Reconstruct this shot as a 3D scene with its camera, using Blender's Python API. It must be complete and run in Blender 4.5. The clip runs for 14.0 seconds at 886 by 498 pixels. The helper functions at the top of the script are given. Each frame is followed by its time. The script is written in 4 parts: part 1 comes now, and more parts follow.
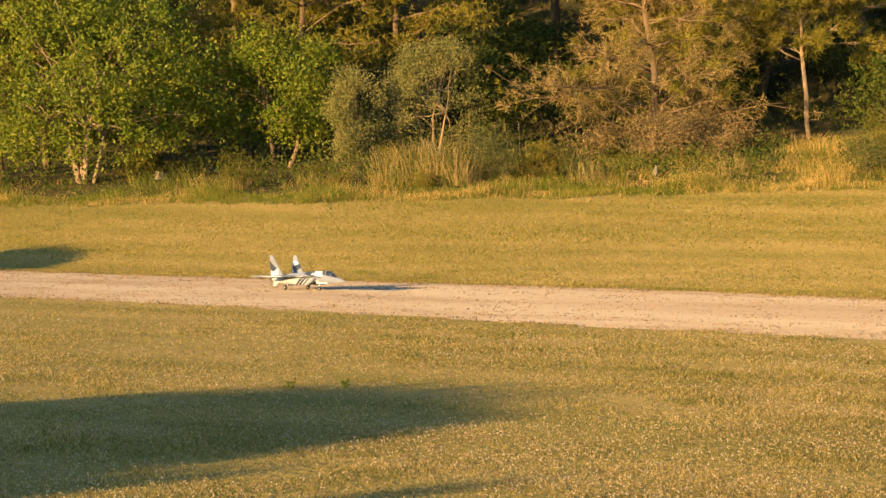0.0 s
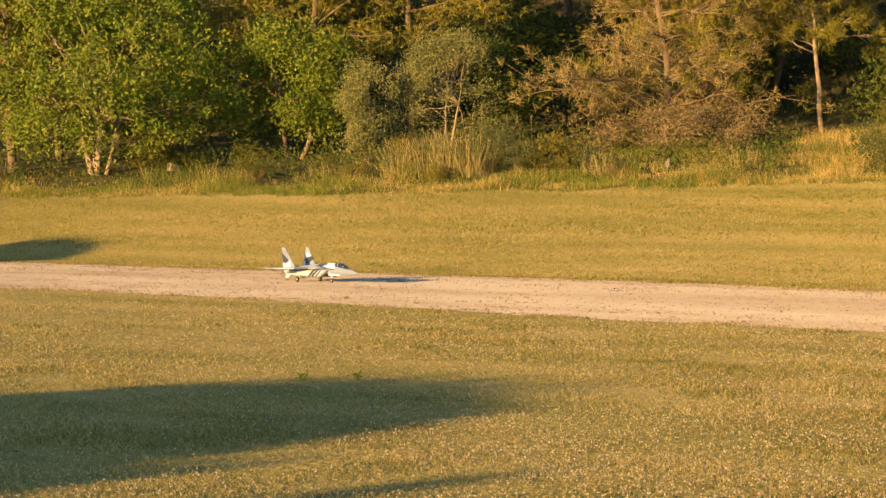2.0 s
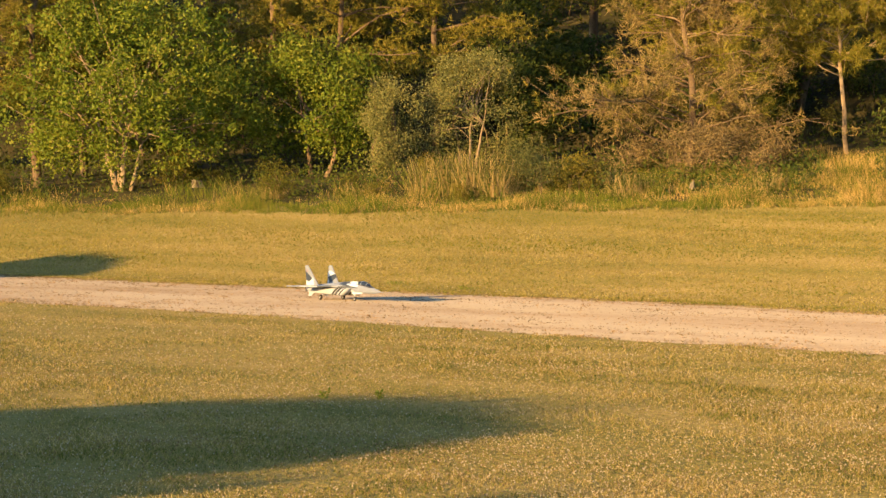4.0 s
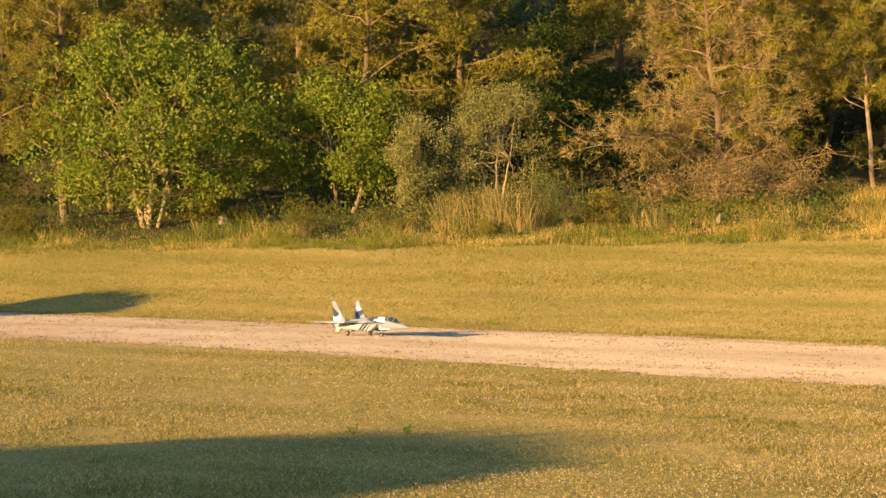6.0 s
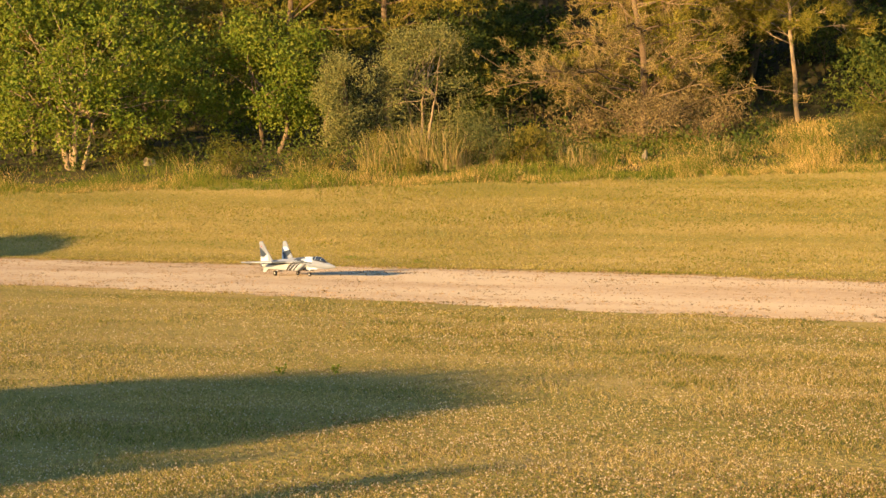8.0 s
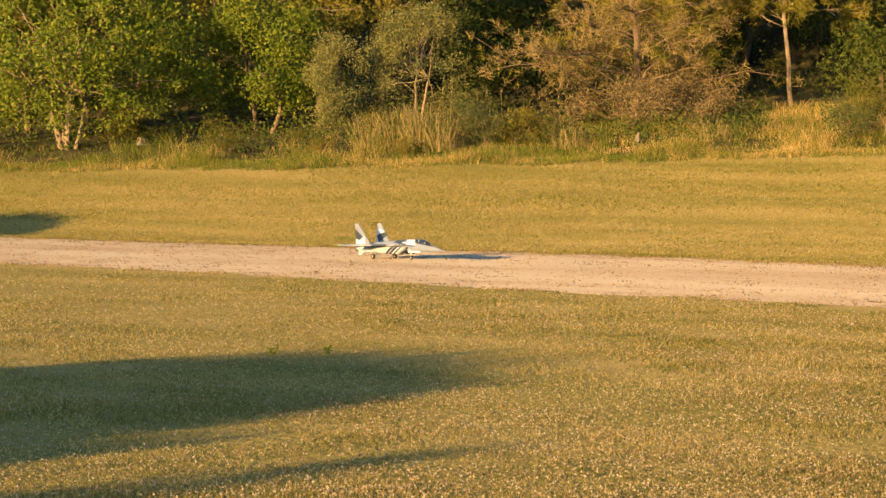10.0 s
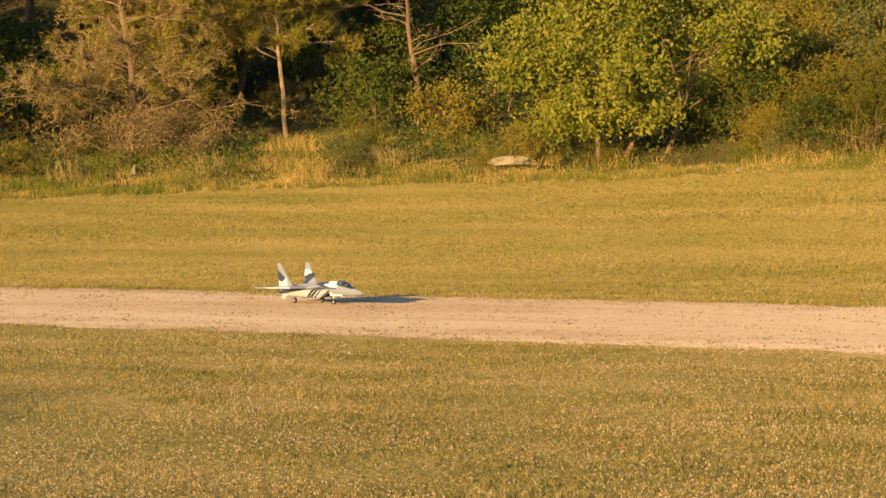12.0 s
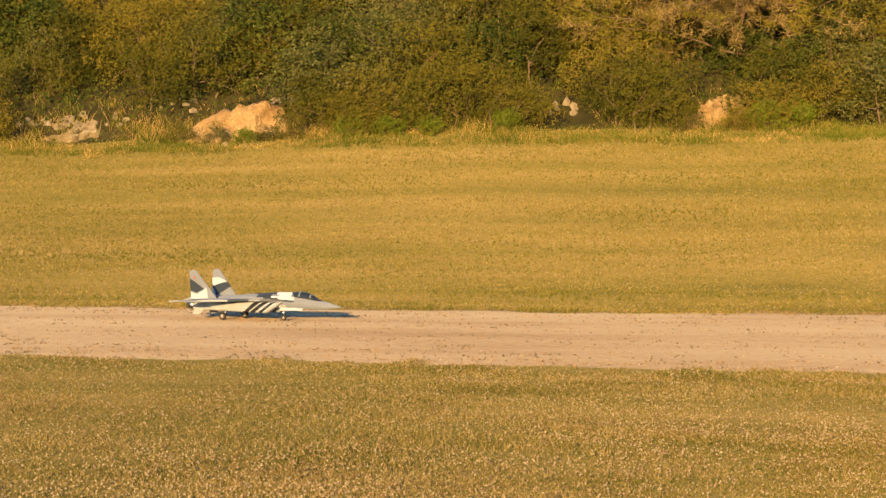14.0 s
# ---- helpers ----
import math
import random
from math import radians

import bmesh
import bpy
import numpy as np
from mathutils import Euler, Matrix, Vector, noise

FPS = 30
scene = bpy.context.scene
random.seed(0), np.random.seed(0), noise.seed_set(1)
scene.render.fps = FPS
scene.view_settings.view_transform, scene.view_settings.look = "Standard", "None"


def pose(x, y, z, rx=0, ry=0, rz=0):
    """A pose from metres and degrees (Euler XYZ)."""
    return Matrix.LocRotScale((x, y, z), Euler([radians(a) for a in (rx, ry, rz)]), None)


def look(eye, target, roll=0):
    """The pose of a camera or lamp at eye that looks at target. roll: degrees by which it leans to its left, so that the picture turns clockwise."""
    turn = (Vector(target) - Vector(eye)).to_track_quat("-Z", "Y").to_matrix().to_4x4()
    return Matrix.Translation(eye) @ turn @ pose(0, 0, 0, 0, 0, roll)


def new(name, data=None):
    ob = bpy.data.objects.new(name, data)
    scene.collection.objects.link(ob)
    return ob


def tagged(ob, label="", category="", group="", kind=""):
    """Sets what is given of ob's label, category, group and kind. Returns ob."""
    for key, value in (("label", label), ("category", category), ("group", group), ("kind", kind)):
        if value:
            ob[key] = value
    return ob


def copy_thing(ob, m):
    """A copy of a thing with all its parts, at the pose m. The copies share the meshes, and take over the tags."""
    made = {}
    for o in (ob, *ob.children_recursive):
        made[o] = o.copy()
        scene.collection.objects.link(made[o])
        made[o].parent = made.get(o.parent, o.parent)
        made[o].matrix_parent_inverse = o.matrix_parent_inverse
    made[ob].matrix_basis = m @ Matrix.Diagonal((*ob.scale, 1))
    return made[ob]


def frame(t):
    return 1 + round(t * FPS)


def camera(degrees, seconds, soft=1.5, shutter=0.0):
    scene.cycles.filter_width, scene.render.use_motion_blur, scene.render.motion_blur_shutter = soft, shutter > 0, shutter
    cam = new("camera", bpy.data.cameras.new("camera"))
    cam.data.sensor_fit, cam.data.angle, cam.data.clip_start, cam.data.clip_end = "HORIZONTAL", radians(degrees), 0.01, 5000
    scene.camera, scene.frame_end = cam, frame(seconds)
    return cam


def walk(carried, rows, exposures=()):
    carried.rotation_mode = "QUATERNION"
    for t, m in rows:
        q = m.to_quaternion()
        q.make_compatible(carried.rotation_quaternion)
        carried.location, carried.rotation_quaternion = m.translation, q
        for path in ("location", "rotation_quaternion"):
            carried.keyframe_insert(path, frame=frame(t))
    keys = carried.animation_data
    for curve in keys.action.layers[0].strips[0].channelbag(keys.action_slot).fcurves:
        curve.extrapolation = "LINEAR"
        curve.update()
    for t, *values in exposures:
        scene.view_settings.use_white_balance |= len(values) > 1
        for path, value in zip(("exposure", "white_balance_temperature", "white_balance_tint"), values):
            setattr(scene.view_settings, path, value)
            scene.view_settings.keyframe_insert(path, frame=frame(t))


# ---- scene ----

# ---------------------------------------------------------------- camera
EYE = (0.0, 0.0, 1.6)
cam = camera(18.5, 14.0, soft=1.5)


def aim(yaw, pitch, roll):
    """A hand-held view from the one standing place: yaw to the right from +y."""
    return pose(*EYE, 90 + pitch, 0, -yaw) @ pose(0, 0, 0, 0, 0, roll)


VIEW = [
    (0, -44.971, -1.068, 0.0), (0.5, -45.058, -1.047, -0.324), (1, -45.100, -1.132, -0.169), (1.5, -45.162, -1.204, -0.168),
    (2, -45.229, -1.233, 0.086), (2.5, -45.339, -1.113, 0.585), (3, -45.456, -0.944, 0.642), (5.5, -46.304, -0.541, 0.545),
    (6, -46.295, -0.092, 0.336), (6.5, -46.424, 0.084, 0.429), (7, -46.424, -0.147, 0.107), (7.5, -44.796, -0.754, -0.202),
    (7.7, -44.674, -1.245, -0.281), (9.8, -45.464, -1.798, 0.039), (10, -44.598, -1.776, 0.049), (10.5, -41.665, -1.678, 0.201),
    (11, -40.538, -1.404, 0.204), (11.5, -36.241, -1.246, 0.080), (12, -34.037, -1.138, -0.442), (12.5, -31.538, -1.095, -0.756),
    (13, -26.695, -1.186, -0.341), (13.4, -22.567, -1.244, -0.335), (13.5, -21.418, -1.251, -0.328), (13.7, -18.548, -1.269, -0.076),
    (14, -12.730, -1.288, 0.088)]
EXPOSURE = [(0, 1.56), (5.5, 1.62), (6.5, 1.76), (7.5, 1.68), (10, 1.54), (11, 1.46), (12, 1.35), (13, 1.29), (13.5, 1.19), (14, 1.07)]   # the lens opens and closes as it swings
walk(cam, [(t, aim(a, b, c)) for t, a, b, c in VIEW], EXPOSURE)

# ---------------------------------------------------------------- light
SUN_EL, SUN_AZ = 8.0, -4.0     # height of the sun; heading of the shadows, from +y to the right
world = bpy.data.worlds.new("sky")
scene.world = world
world.use_nodes = True
wn = world.node_tree.nodes
sky = wn.new("ShaderNodeTexSky")
sky.sky_type, sky.sun_disc = "NISHITA", False
sky.sun_elevation, sky.sun_rotation = radians(SUN_EL), radians(180 + SUN_AZ)
sky.air_density, sky.dust_density, sky.ozone_density = 1.0, 0.4, 2.5
world.node_tree.links.new(sky.outputs[0], wn["Background"].inputs[0])
wn["Background"].inputs[1].default_value = 0.14
sun = new("sun", bpy.data.lights.new("sun", "SUN"))
sun.data.energy, sun.data.angle, sun.data.color = 5.0, radians(0.5), (1.0, 0.635, 0.26)
_h = Vector((math.sin(radians(SUN_AZ)), math.cos(radians(SUN_AZ)), -math.tan(radians(SUN_EL))))
sun.matrix_world = look((0, 0, 60), Vector((0, 0, 60)) + _h)


# ---------------------------------------------------------------- materials
def surface(name, cols, scale=4.0, fine=40.0, rough=0.85, bump=0.0, island=0.0, stretch=(1, 1, 1), metal=0.0, spec=0.12, through_light=0.0, contrast=0.3, relief=0.03, span=0.5, each=0.0):
    """Colours over noise at two scales; island: how far each loose piece of a mesh differs; through_light: leaf translucency."""
    m = bpy.data.materials.new(name)
    m.use_nodes = True
    n, l = m.node_tree.nodes, m.node_tree.links
    b = n["Principled BSDF"]
    co = n.new("ShaderNodeTexCoord")
    mp = n.new("ShaderNodeMapping")
    mp.inputs["Scale"].default_value = stretch
    l.new(co.outputs["Object"], mp.inputs[0])
    big, small = n.new("ShaderNodeTexNoise"), n.new("ShaderNodeTexNoise")
    big.inputs["Scale"].default_value, small.inputs["Scale"].default_value = scale, fine
    big.inputs["Detail"].default_value, small.inputs["Detail"].default_value = 3, 3
    l.new(mp.outputs[0], big.inputs[0])
    l.new(co.outputs["Object"], small.inputs[0])
    mix = n.new("ShaderNodeMath")
    mix.operation = "MULTIPLY_ADD"
    l.new(small.outputs[0], mix.inputs[0])
    mix.inputs[1].default_value = contrast
    add = n.new("ShaderNodeMath")
    add.operation = "SUBTRACT"
    l.new(big.outputs[0], add.inputs[0])
    add.inputs[1].default_value = contrast * 0.5
    l.new(add.outputs[0], mix.inputs[2])
    last = mix
    if island:
        geo = n.new("ShaderNodeNewGeometry")
        sub = n.new("ShaderNodeMath")
        sub.operation = "MULTIPLY_ADD"
        l.new(geo.outputs["Random Per Island"], sub.inputs[0])
        sub.inputs[1].default_value = island
        off = n.new("ShaderNodeMath")
        off.operation = "SUBTRACT"
        l.new(mix.outputs[0], off.inputs[0])
        off.inputs[1].default_value = island * 0.5
        l.new(off.outputs[0], sub.inputs[2])
        last = sub
    if each:                                                 # whole plants differ from one another
        info, vary = n.new("ShaderNodeObjectInfo"), n.new("ShaderNodeMath")
        vary.operation = "MULTIPLY_ADD"
        l.new(info.outputs["Random"], vary.inputs[0])
        vary.inputs[1].default_value = each
        base = n.new("ShaderNodeMath")
        base.operation = "SUBTRACT"
        l.new(last.outputs[0], base.inputs[0])
        base.inputs[1].default_value = each * 0.5
        l.new(base.outputs[0], vary.inputs[2])
        last = vary
    ramp = n.new("ShaderNodeValToRGB")
    l.new(last.outputs[0], ramp.inputs[0])
    while len(ramp.color_ramp.elements) < len(cols):
        ramp.color_ramp.elements.new(0.5)
    for i, (e, c) in enumerate(zip(ramp.color_ramp.elements, cols)):
        e.position, e.color = 0.5 - span / 2 + span * i / max(1, len(cols) - 1), (*c, 1)
    l.new(ramp.outputs[0], b.inputs["Base Color"])
    b.inputs["Roughness"].default_value, b.inputs["Metallic"].default_value, b.inputs["Specular IOR Level"].default_value = rough, metal, spec
    b.inputs["Diffuse Roughness"].default_value = min(1.0, rough)
    if bump:
        bp = n.new("ShaderNodeBump")
        bp.inputs["Strength"].default_value, bp.inputs["Distance"].default_value = min(1, bump), relief
        l.new(small.outputs[0], bp.inputs["Height"])
        l.new(bp.outputs[0], b.inputs["Normal"])
    if through_light:
        tr, ms = n.new("ShaderNodeBsdfTranslucent"), n.new("ShaderNodeMixShader")
        l.new(ramp.outputs[0], tr.inputs[0])
        ms.inputs[0].default_value = through_light
        l.new(b.outputs[0], ms.inputs[1])
        l.new(tr.outputs[0], ms.inputs[2])
        l.new(ms.outputs[0], n["Material Output"].inputs[0])
    return m


def plain(name, col, rough=0.5, metal=0.0, spec=0.4):
    c2 = tuple(v * 0.86 for v in col)
    return surface(name, [c2, col], 9, 120, rough, 0.0, metal=metal, spec=spec, contrast=0.5)


M_GROUND = surface("dry_meadow", [(0.108, 0.100, 0.019), (0.172, 0.139, 0.032), (0.240, 0.178, 0.053), (0.310, 0.225, 0.083)], 0.55, 14, 0.95, 0.9, stretch=(0.2, 0.9, 1), contrast=0.9, relief=0.06, span=0.7)
M_DIRT = surface("beaten_earth", [(0.205, 0.143, 0.087), (0.290, 0.226, 0.154), (0.330, 0.272, 0.194)], 0.45, 9, 0.95, 0.8, stretch=(0.25, 0.9, 1), contrast=0.55, relief=0.05, span=0.5)
M_BLADE = surface("grass_blades", [(0.087, 0.104, 0.014), (0.189, 0.170, 0.032), (0.336, 0.252, 0.070), (0.478, 0.353, 0.148)], 0.7, 4, 0.8, island=0.75, stretch=(0.6, 1.0, 1), through_light=0.45, contrast=0.35, span=0.75)
M_HEAD = surface("seed_heads", [(0.174, 0.111, 0.048), (0.298, 0.215, 0.113), (0.429, 0.344, 0.229)], 0.5, 4, 0.9, island=0.9, through_light=0.2)
M_MOWN = surface("mown_grass", [(0.185, 0.154, 0.031), (0.293, 0.231, 0.061), (0.456, 0.349, 0.125)], 0.6, 3, 0.85, island=0.6, stretch=(0.5, 0.9, 1), through_light=0.45, contrast=0.35, span=0.75)
M_LUSH = surface("green_mown_grass", [(0.110, 0.123, 0.011), (0.200, 0.183, 0.023), (0.314, 0.241, 0.045)], 0.6, 3, 0.85, island=0.6, stretch=(0.5, 0.9, 1), through_light=0.45, contrast=0.3)
M_TALL = surface("tall_dry_grass", [(0.070, 0.107, 0.010), (0.146, 0.155, 0.020), (0.350, 0.236, 0.060), (0.583, 0.386, 0.140)], 0.45, 2, 0.85, island=0.5, through_light=0.3, span=0.34)
M_REED = surface("green_straw_clump", [(0.085, 0.10, 0.018), (0.22, 0.18, 0.045), (0.42, 0.30, 0.125)], 2.0, 5, 0.8, island=0.8, through_light=0.3)
M_FIG = surface("broad_green_leaves", [(0.078, 0.118, 0.008), (0.140, 0.176, 0.014), (0.225, 0.222, 0.026)], 0.9, 5, 0.5, island=0.45, through_light=0.3, spec=0.15)
M_CAROB = surface("yellow_green_leaves", [(0.10, 0.122, 0.012), (0.175, 0.18, 0.02), (0.26, 0.24, 0.036)], 0.9, 5, 0.5, island=0.45, through_light=0.3, spec=0.12)
# dark evergreens; over the undergrowth this tone also stands for shade
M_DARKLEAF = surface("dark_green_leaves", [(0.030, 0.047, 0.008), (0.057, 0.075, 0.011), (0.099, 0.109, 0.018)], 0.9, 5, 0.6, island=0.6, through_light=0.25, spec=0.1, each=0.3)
M_OLIVE = surface("grey_olive_leaves", [(0.098, 0.107, 0.031), (0.174, 0.169, 0.046), (0.255, 0.226, 0.071)], 0.9, 5, 0.6, island=0.7, through_light=0.2)
M_MAQUIS = surface("maquis_leaves", [(0.038, 0.042, 0.005), (0.096, 0.089, 0.009), (0.185, 0.142, 0.020)], 0.5, 5, 0.75, island=0.3, through_light=0.15, each=0.6, span=0.75)
M_SAGE = surface("grey_green_leaves", [(0.060, 0.070, 0.020), (0.11, 0.112, 0.03), (0.17, 0.155, 0.045)], 0.9, 5, 0.6, island=0.6, through_light=0.2, each=0.3)
M_FRESH = surface("fresh_green_grass", [(0.062, 0.095, 0.008), (0.123, 0.152, 0.015), (0.246, 0.215, 0.035)], 0.5, 2, 0.85, island=0.6, through_light=0.3)
M_NEEDLE = surface("pine_needles", [(0.091, 0.093, 0.010), (0.176, 0.157, 0.019), (0.278, 0.217, 0.035)], 0.6, 4, 0.7, island=0.6, through_light=0.3)
M_BROWN = surface("dry_pine_twigs", [(0.121, 0.099, 0.022), (0.213, 0.155, 0.051), (0.322, 0.230, 0.094)], 0.5, 4, 0.85, island=0.7, through_light=0.25, span=0.42)
M_TANGLE = surface("dark_dry_tangle", [(0.088, 0.065, 0.027), (0.160, 0.116, 0.048), (0.272, 0.194, 0.083)], 0.6, 4, 0.9, island=0.7, through_light=0.15)
M_BARK = surface("pine_bark", [(0.085, 0.055, 0.032), (0.16, 0.108, 0.062), (0.23, 0.165, 0.10)], 3, 25, 0.9, 0.8, stretch=(1, 1, 0.3), contrast=0.6)
M_PALEBARK = surface("pale_bark", [(0.179, 0.129, 0.075), (0.287, 0.206, 0.123), (0.376, 0.283, 0.182)], 3, 25, 0.9, 0.6, stretch=(1, 1, 0.3), contrast=0.6)
M_ROCK = surface("limestone", [(0.144, 0.113, 0.071), (0.232, 0.189, 0.127), (0.304, 0.250, 0.178)], 2.5, 14, 0.9, 0.9, contrast=0.7)
M_CLAY = surface("orange_clay", [(0.21, 0.13, 0.052), (0.32, 0.205, 0.09), (0.40, 0.27, 0.135)], 1.6, 12, 0.95, 1.0, contrast=0.7, relief=0.1)
# litter of the wood, with the trees' shade put into its dark colour
M_FOREST_SHADE = surface("shaded_forest_floor", [(0.017, 0.018, 0.006), (0.036, 0.031, 0.011), (0.061, 0.047, 0.017)], 0.6, 5, 0.95, 0.6, contrast=0.5)
M_SCREE = surface("brown_scree", [(0.15, 0.105, 0.045), (0.25, 0.19, 0.10), (0.40, 0.34, 0.24)], 2.2, 14, 0.95, 1.0, contrast=0.7, relief=0.1)
M_CLOD = surface("earth_clods", [(0.137, 0.084, 0.049), (0.293, 0.206, 0.134), (0.450, 0.346, 0.250)], 2, 6, 0.95, island=0.9)
M_WEED = surface("dry_brown_weeds", [(0.084, 0.069, 0.033), (0.192, 0.127, 0.066), (0.336, 0.218, 0.110)], 1, 5, 0.9, island=0.6)
M_GREY = plain("light_grey_paint", (0.195, 0.215, 0.255))
M_CREAM = plain("cream_paint", (0.35, 0.365, 0.395))
M_WHITE = plain("white_paint", (0.44, 0.485, 0.56))
M_SLATE = plain("slate_grey_paint", (0.030, 0.040, 0.058))
M_BLACK = plain("black_paint", (0.018, 0.018, 0.020))
M_TYRE = plain("black_rubber", (0.025, 0.023, 0.022), 0.85)
M_HUB = plain("pale_hub", (0.30, 0.29, 0.28), 0.4)
M_STEEL = plain("brushed_steel", (0.45, 0.45, 0.46), 0.35, 1.0)
M_RED = plain("red_paint", (0.45, 0.05, 0.03))
M_GLASS = plain("smoked_canopy", (0.02, 0.025, 0.03), 0.08, 0.0, 0.8)


# ---------------------------------------------------------------- mesh helpers
rng = np.random.default_rng(7)


def mesh(name, v, f, *mats):
    me = bpy.data.meshes.new(name)
    me.from_pydata(np.asarray(v, float).tolist(), [], np.asarray(f).tolist() if isinstance(f, np.ndarray) else f)
    for m in mats:
        me.materials.append(m)
    return me


def part(name, data, material=None, parent=None, label="", smooth=False):
    """Links a bmesh or a mesh as one object, under a thing or a part."""
    if isinstance(data, bmesh.types.BMesh):
        me = bpy.data.meshes.new(name)
        bmesh.ops.recalc_face_normals(data, faces=data.faces)
        data.to_mesh(me)
        data.free()
    else:
        me = data
    if material:
        me.materials.append(material)
    if smooth:
        me.polygons.foreach_set("use_smooth", [True] * len(me.polygons))
    ob = new(name, me)
    ob.parent = parent
    if label:
        ob["label"] = label
    return ob


def thing(name, at, label, category, group="", kind="", turn=0.0):
    e = new(name)
    e.empty_display_size = 0.3
    e.matrix_basis = pose(at[0], at[1], at[2], 0, 0, turn)
    return tagged(e, label, category, group, kind)


def tubes(paths, sides=6):
    """One mesh of tapered tubes; each path is a list of (x, y, z, radius)."""
    vs, fs, k = [], [], 0
    for path in paths:
        p = np.array(path, float)
        c, r = p[:, :3], p[:, 3]
        d = np.gradient(c, axis=0)
        d /= np.linalg.norm(d, axis=1, keepdims=True) + 1e-9
        ref = np.where(np.abs(d[:, 2:3]) > 0.8, [[1.0, 0, 0]], [[0, 0, 1.0]])
        u = np.cross(d, ref)
        u /= np.linalg.norm(u, axis=1, keepdims=True) + 1e-9
        w = np.cross(d, u)
        a = np.arange(sides) * 2 * math.pi / sides
        ring = c[:, None] + r[:, None, None] * (np.cos(a)[None, :, None] * u[:, None] + np.sin(a)[None, :, None] * w[:, None])
        vs.append(ring.reshape(-1, 3))
        n = len(p)
        for i in range(n - 1):
            for j in range(sides):
                q = (j + 1) % sides
                fs.append((k + i * sides + j, k + i * sides + q, k + (i + 1) * sides + q, k + (i + 1) * sides + j))
        fs.append(tuple(k + (n - 1) * sides + j for j in range(sides)))
        fs.append(tuple(k + j for j in reversed(range(sides))))
        k += n * sides
    return np.concatenate(vs), fs


def bough(a, b, r0, r1, n=6, wob=0.08, sag=0.0):
    """A crooked tapered path from a to b."""
    a, b = np.array(a, float), np.array(b, float)
    t = np.linspace(0, 1, n)[:, None]
    ln = np.linalg.norm(b - a)
    off = rng.normal(0, wob * ln / n ** 0.5, (n, 3)).cumsum(0) * 0.5
    off -= off[0] + (off[-1] - off[0]) * t
    c = a + (b - a) * t + off
    c[:, 2] += sag * ln * (t[:, 0] * (1 - t[:, 0])) * 4
    return np.concatenate([c, (r0 + (r1 - r0) * t)], 1)


def unit(v):
    return v / (np.linalg.norm(v, axis=-1, keepdims=True) + 1e-9)


def leaf_quads(p, out, size, wide=0.32, spread=1.0, face=0.0):
    """Small folded leaves at points p, pointing about outwards."""
    n = len(p)
    d = unit(out * (1 - face) + rng.normal(0, spread, (n, 3)))
    s = unit(np.cross(d, rng.normal(0, 1, (n, 3)) + out * face * 3))
    nrm = np.cross(d, s)
    z = (size * rng.uniform(0.6, 1.3, n))[:, None]
    v = np.stack([p, p + z * (0.5 * d + wide * s + 0.10 * nrm), p + z * d, p + z * (0.5 * d - wide * s + 0.10 * nrm)], 1)
    return v.reshape(-1, 3), np.arange(4 * n).reshape(n, 4)


def leaf_tris(p, out, size, wide=0.3, spread=1.0, face=0.0):
    """Very small leaves, one triangle each."""
    n = len(p)
    d = unit(out * (1 - face) + rng.normal(0, spread, (n, 3)))
    s = unit(np.cross(d, rng.normal(0, 1, (n, 3)) + out * face * 3))
    z = (size * rng.uniform(0.6, 1.3, n))[:, None]
    v = np.stack([p - z * wide * s, p + z * wide * s, p + z * d], 1)
    return v.reshape(-1, 3), np.arange(3 * n).reshape(n, 3)


def blob_points(blobs, clusters, each, tight, gaps=0.0):
    """Clusters of points spread over the shells of several ellipsoids (x, y, z, rx, ry, rz)."""
    b = np.array(blobs, float)
    w = (b[:, 3] * b[:, 5]) ** 1.0
    pick = rng.choice(len(b), clusters, p=w / w.sum())
    d = unit(rng.normal(0, 1, (clusters, 3)))
    r = rng.uniform(0.25, 1.0, clusters) ** 0.35 * (1 + rng.normal(0, 0.09, clusters))
    c = b[pick, :3] + d * b[pick, 3:] * r[:, None]
    if gaps:
        ok = np.array([noise.noise(Vector(q) * gaps + Vector((clusters * 0.37, 0, 0))) > -0.10 for q in c])
        c, d = c[ok], d[ok]
    p = np.repeat(c, each, 0) + rng.normal(0, tight, (len(c) * each, 3))
    o = np.repeat(d, each, 0)
    keep = p[:, 2] > 0.05
    return p[keep], o[keep], c


# ---------------------------------------------------------------- lie of the land
AZ_K = np.array([-56, -45, -40, -35, -31, -26, -17, -12, -3], float)
EDGE_R = np.array([78, 72, 71, 69, 67, 65, 62, 61, 60], float)           # range of the meadow's far edge
EDGE_EL = np.array([-0.12, 0.06, 0.14, 0.30, 0.38, 0.60, 0.90, 1.08, 1.16])
SLOPE = np.array([0.11, 0.12, 0.13, 0.15, 0.16, 0.24, 0.34, 0.36, 0.36])


def edge(az):
    r = np.interp(az, AZ_K, EDGE_R)
    far = 43.6 / np.cos(np.radians(np.clip(az, -82, 0)))
    return np.where(az < -56, np.maximum(r, np.minimum(far, 300)), r)


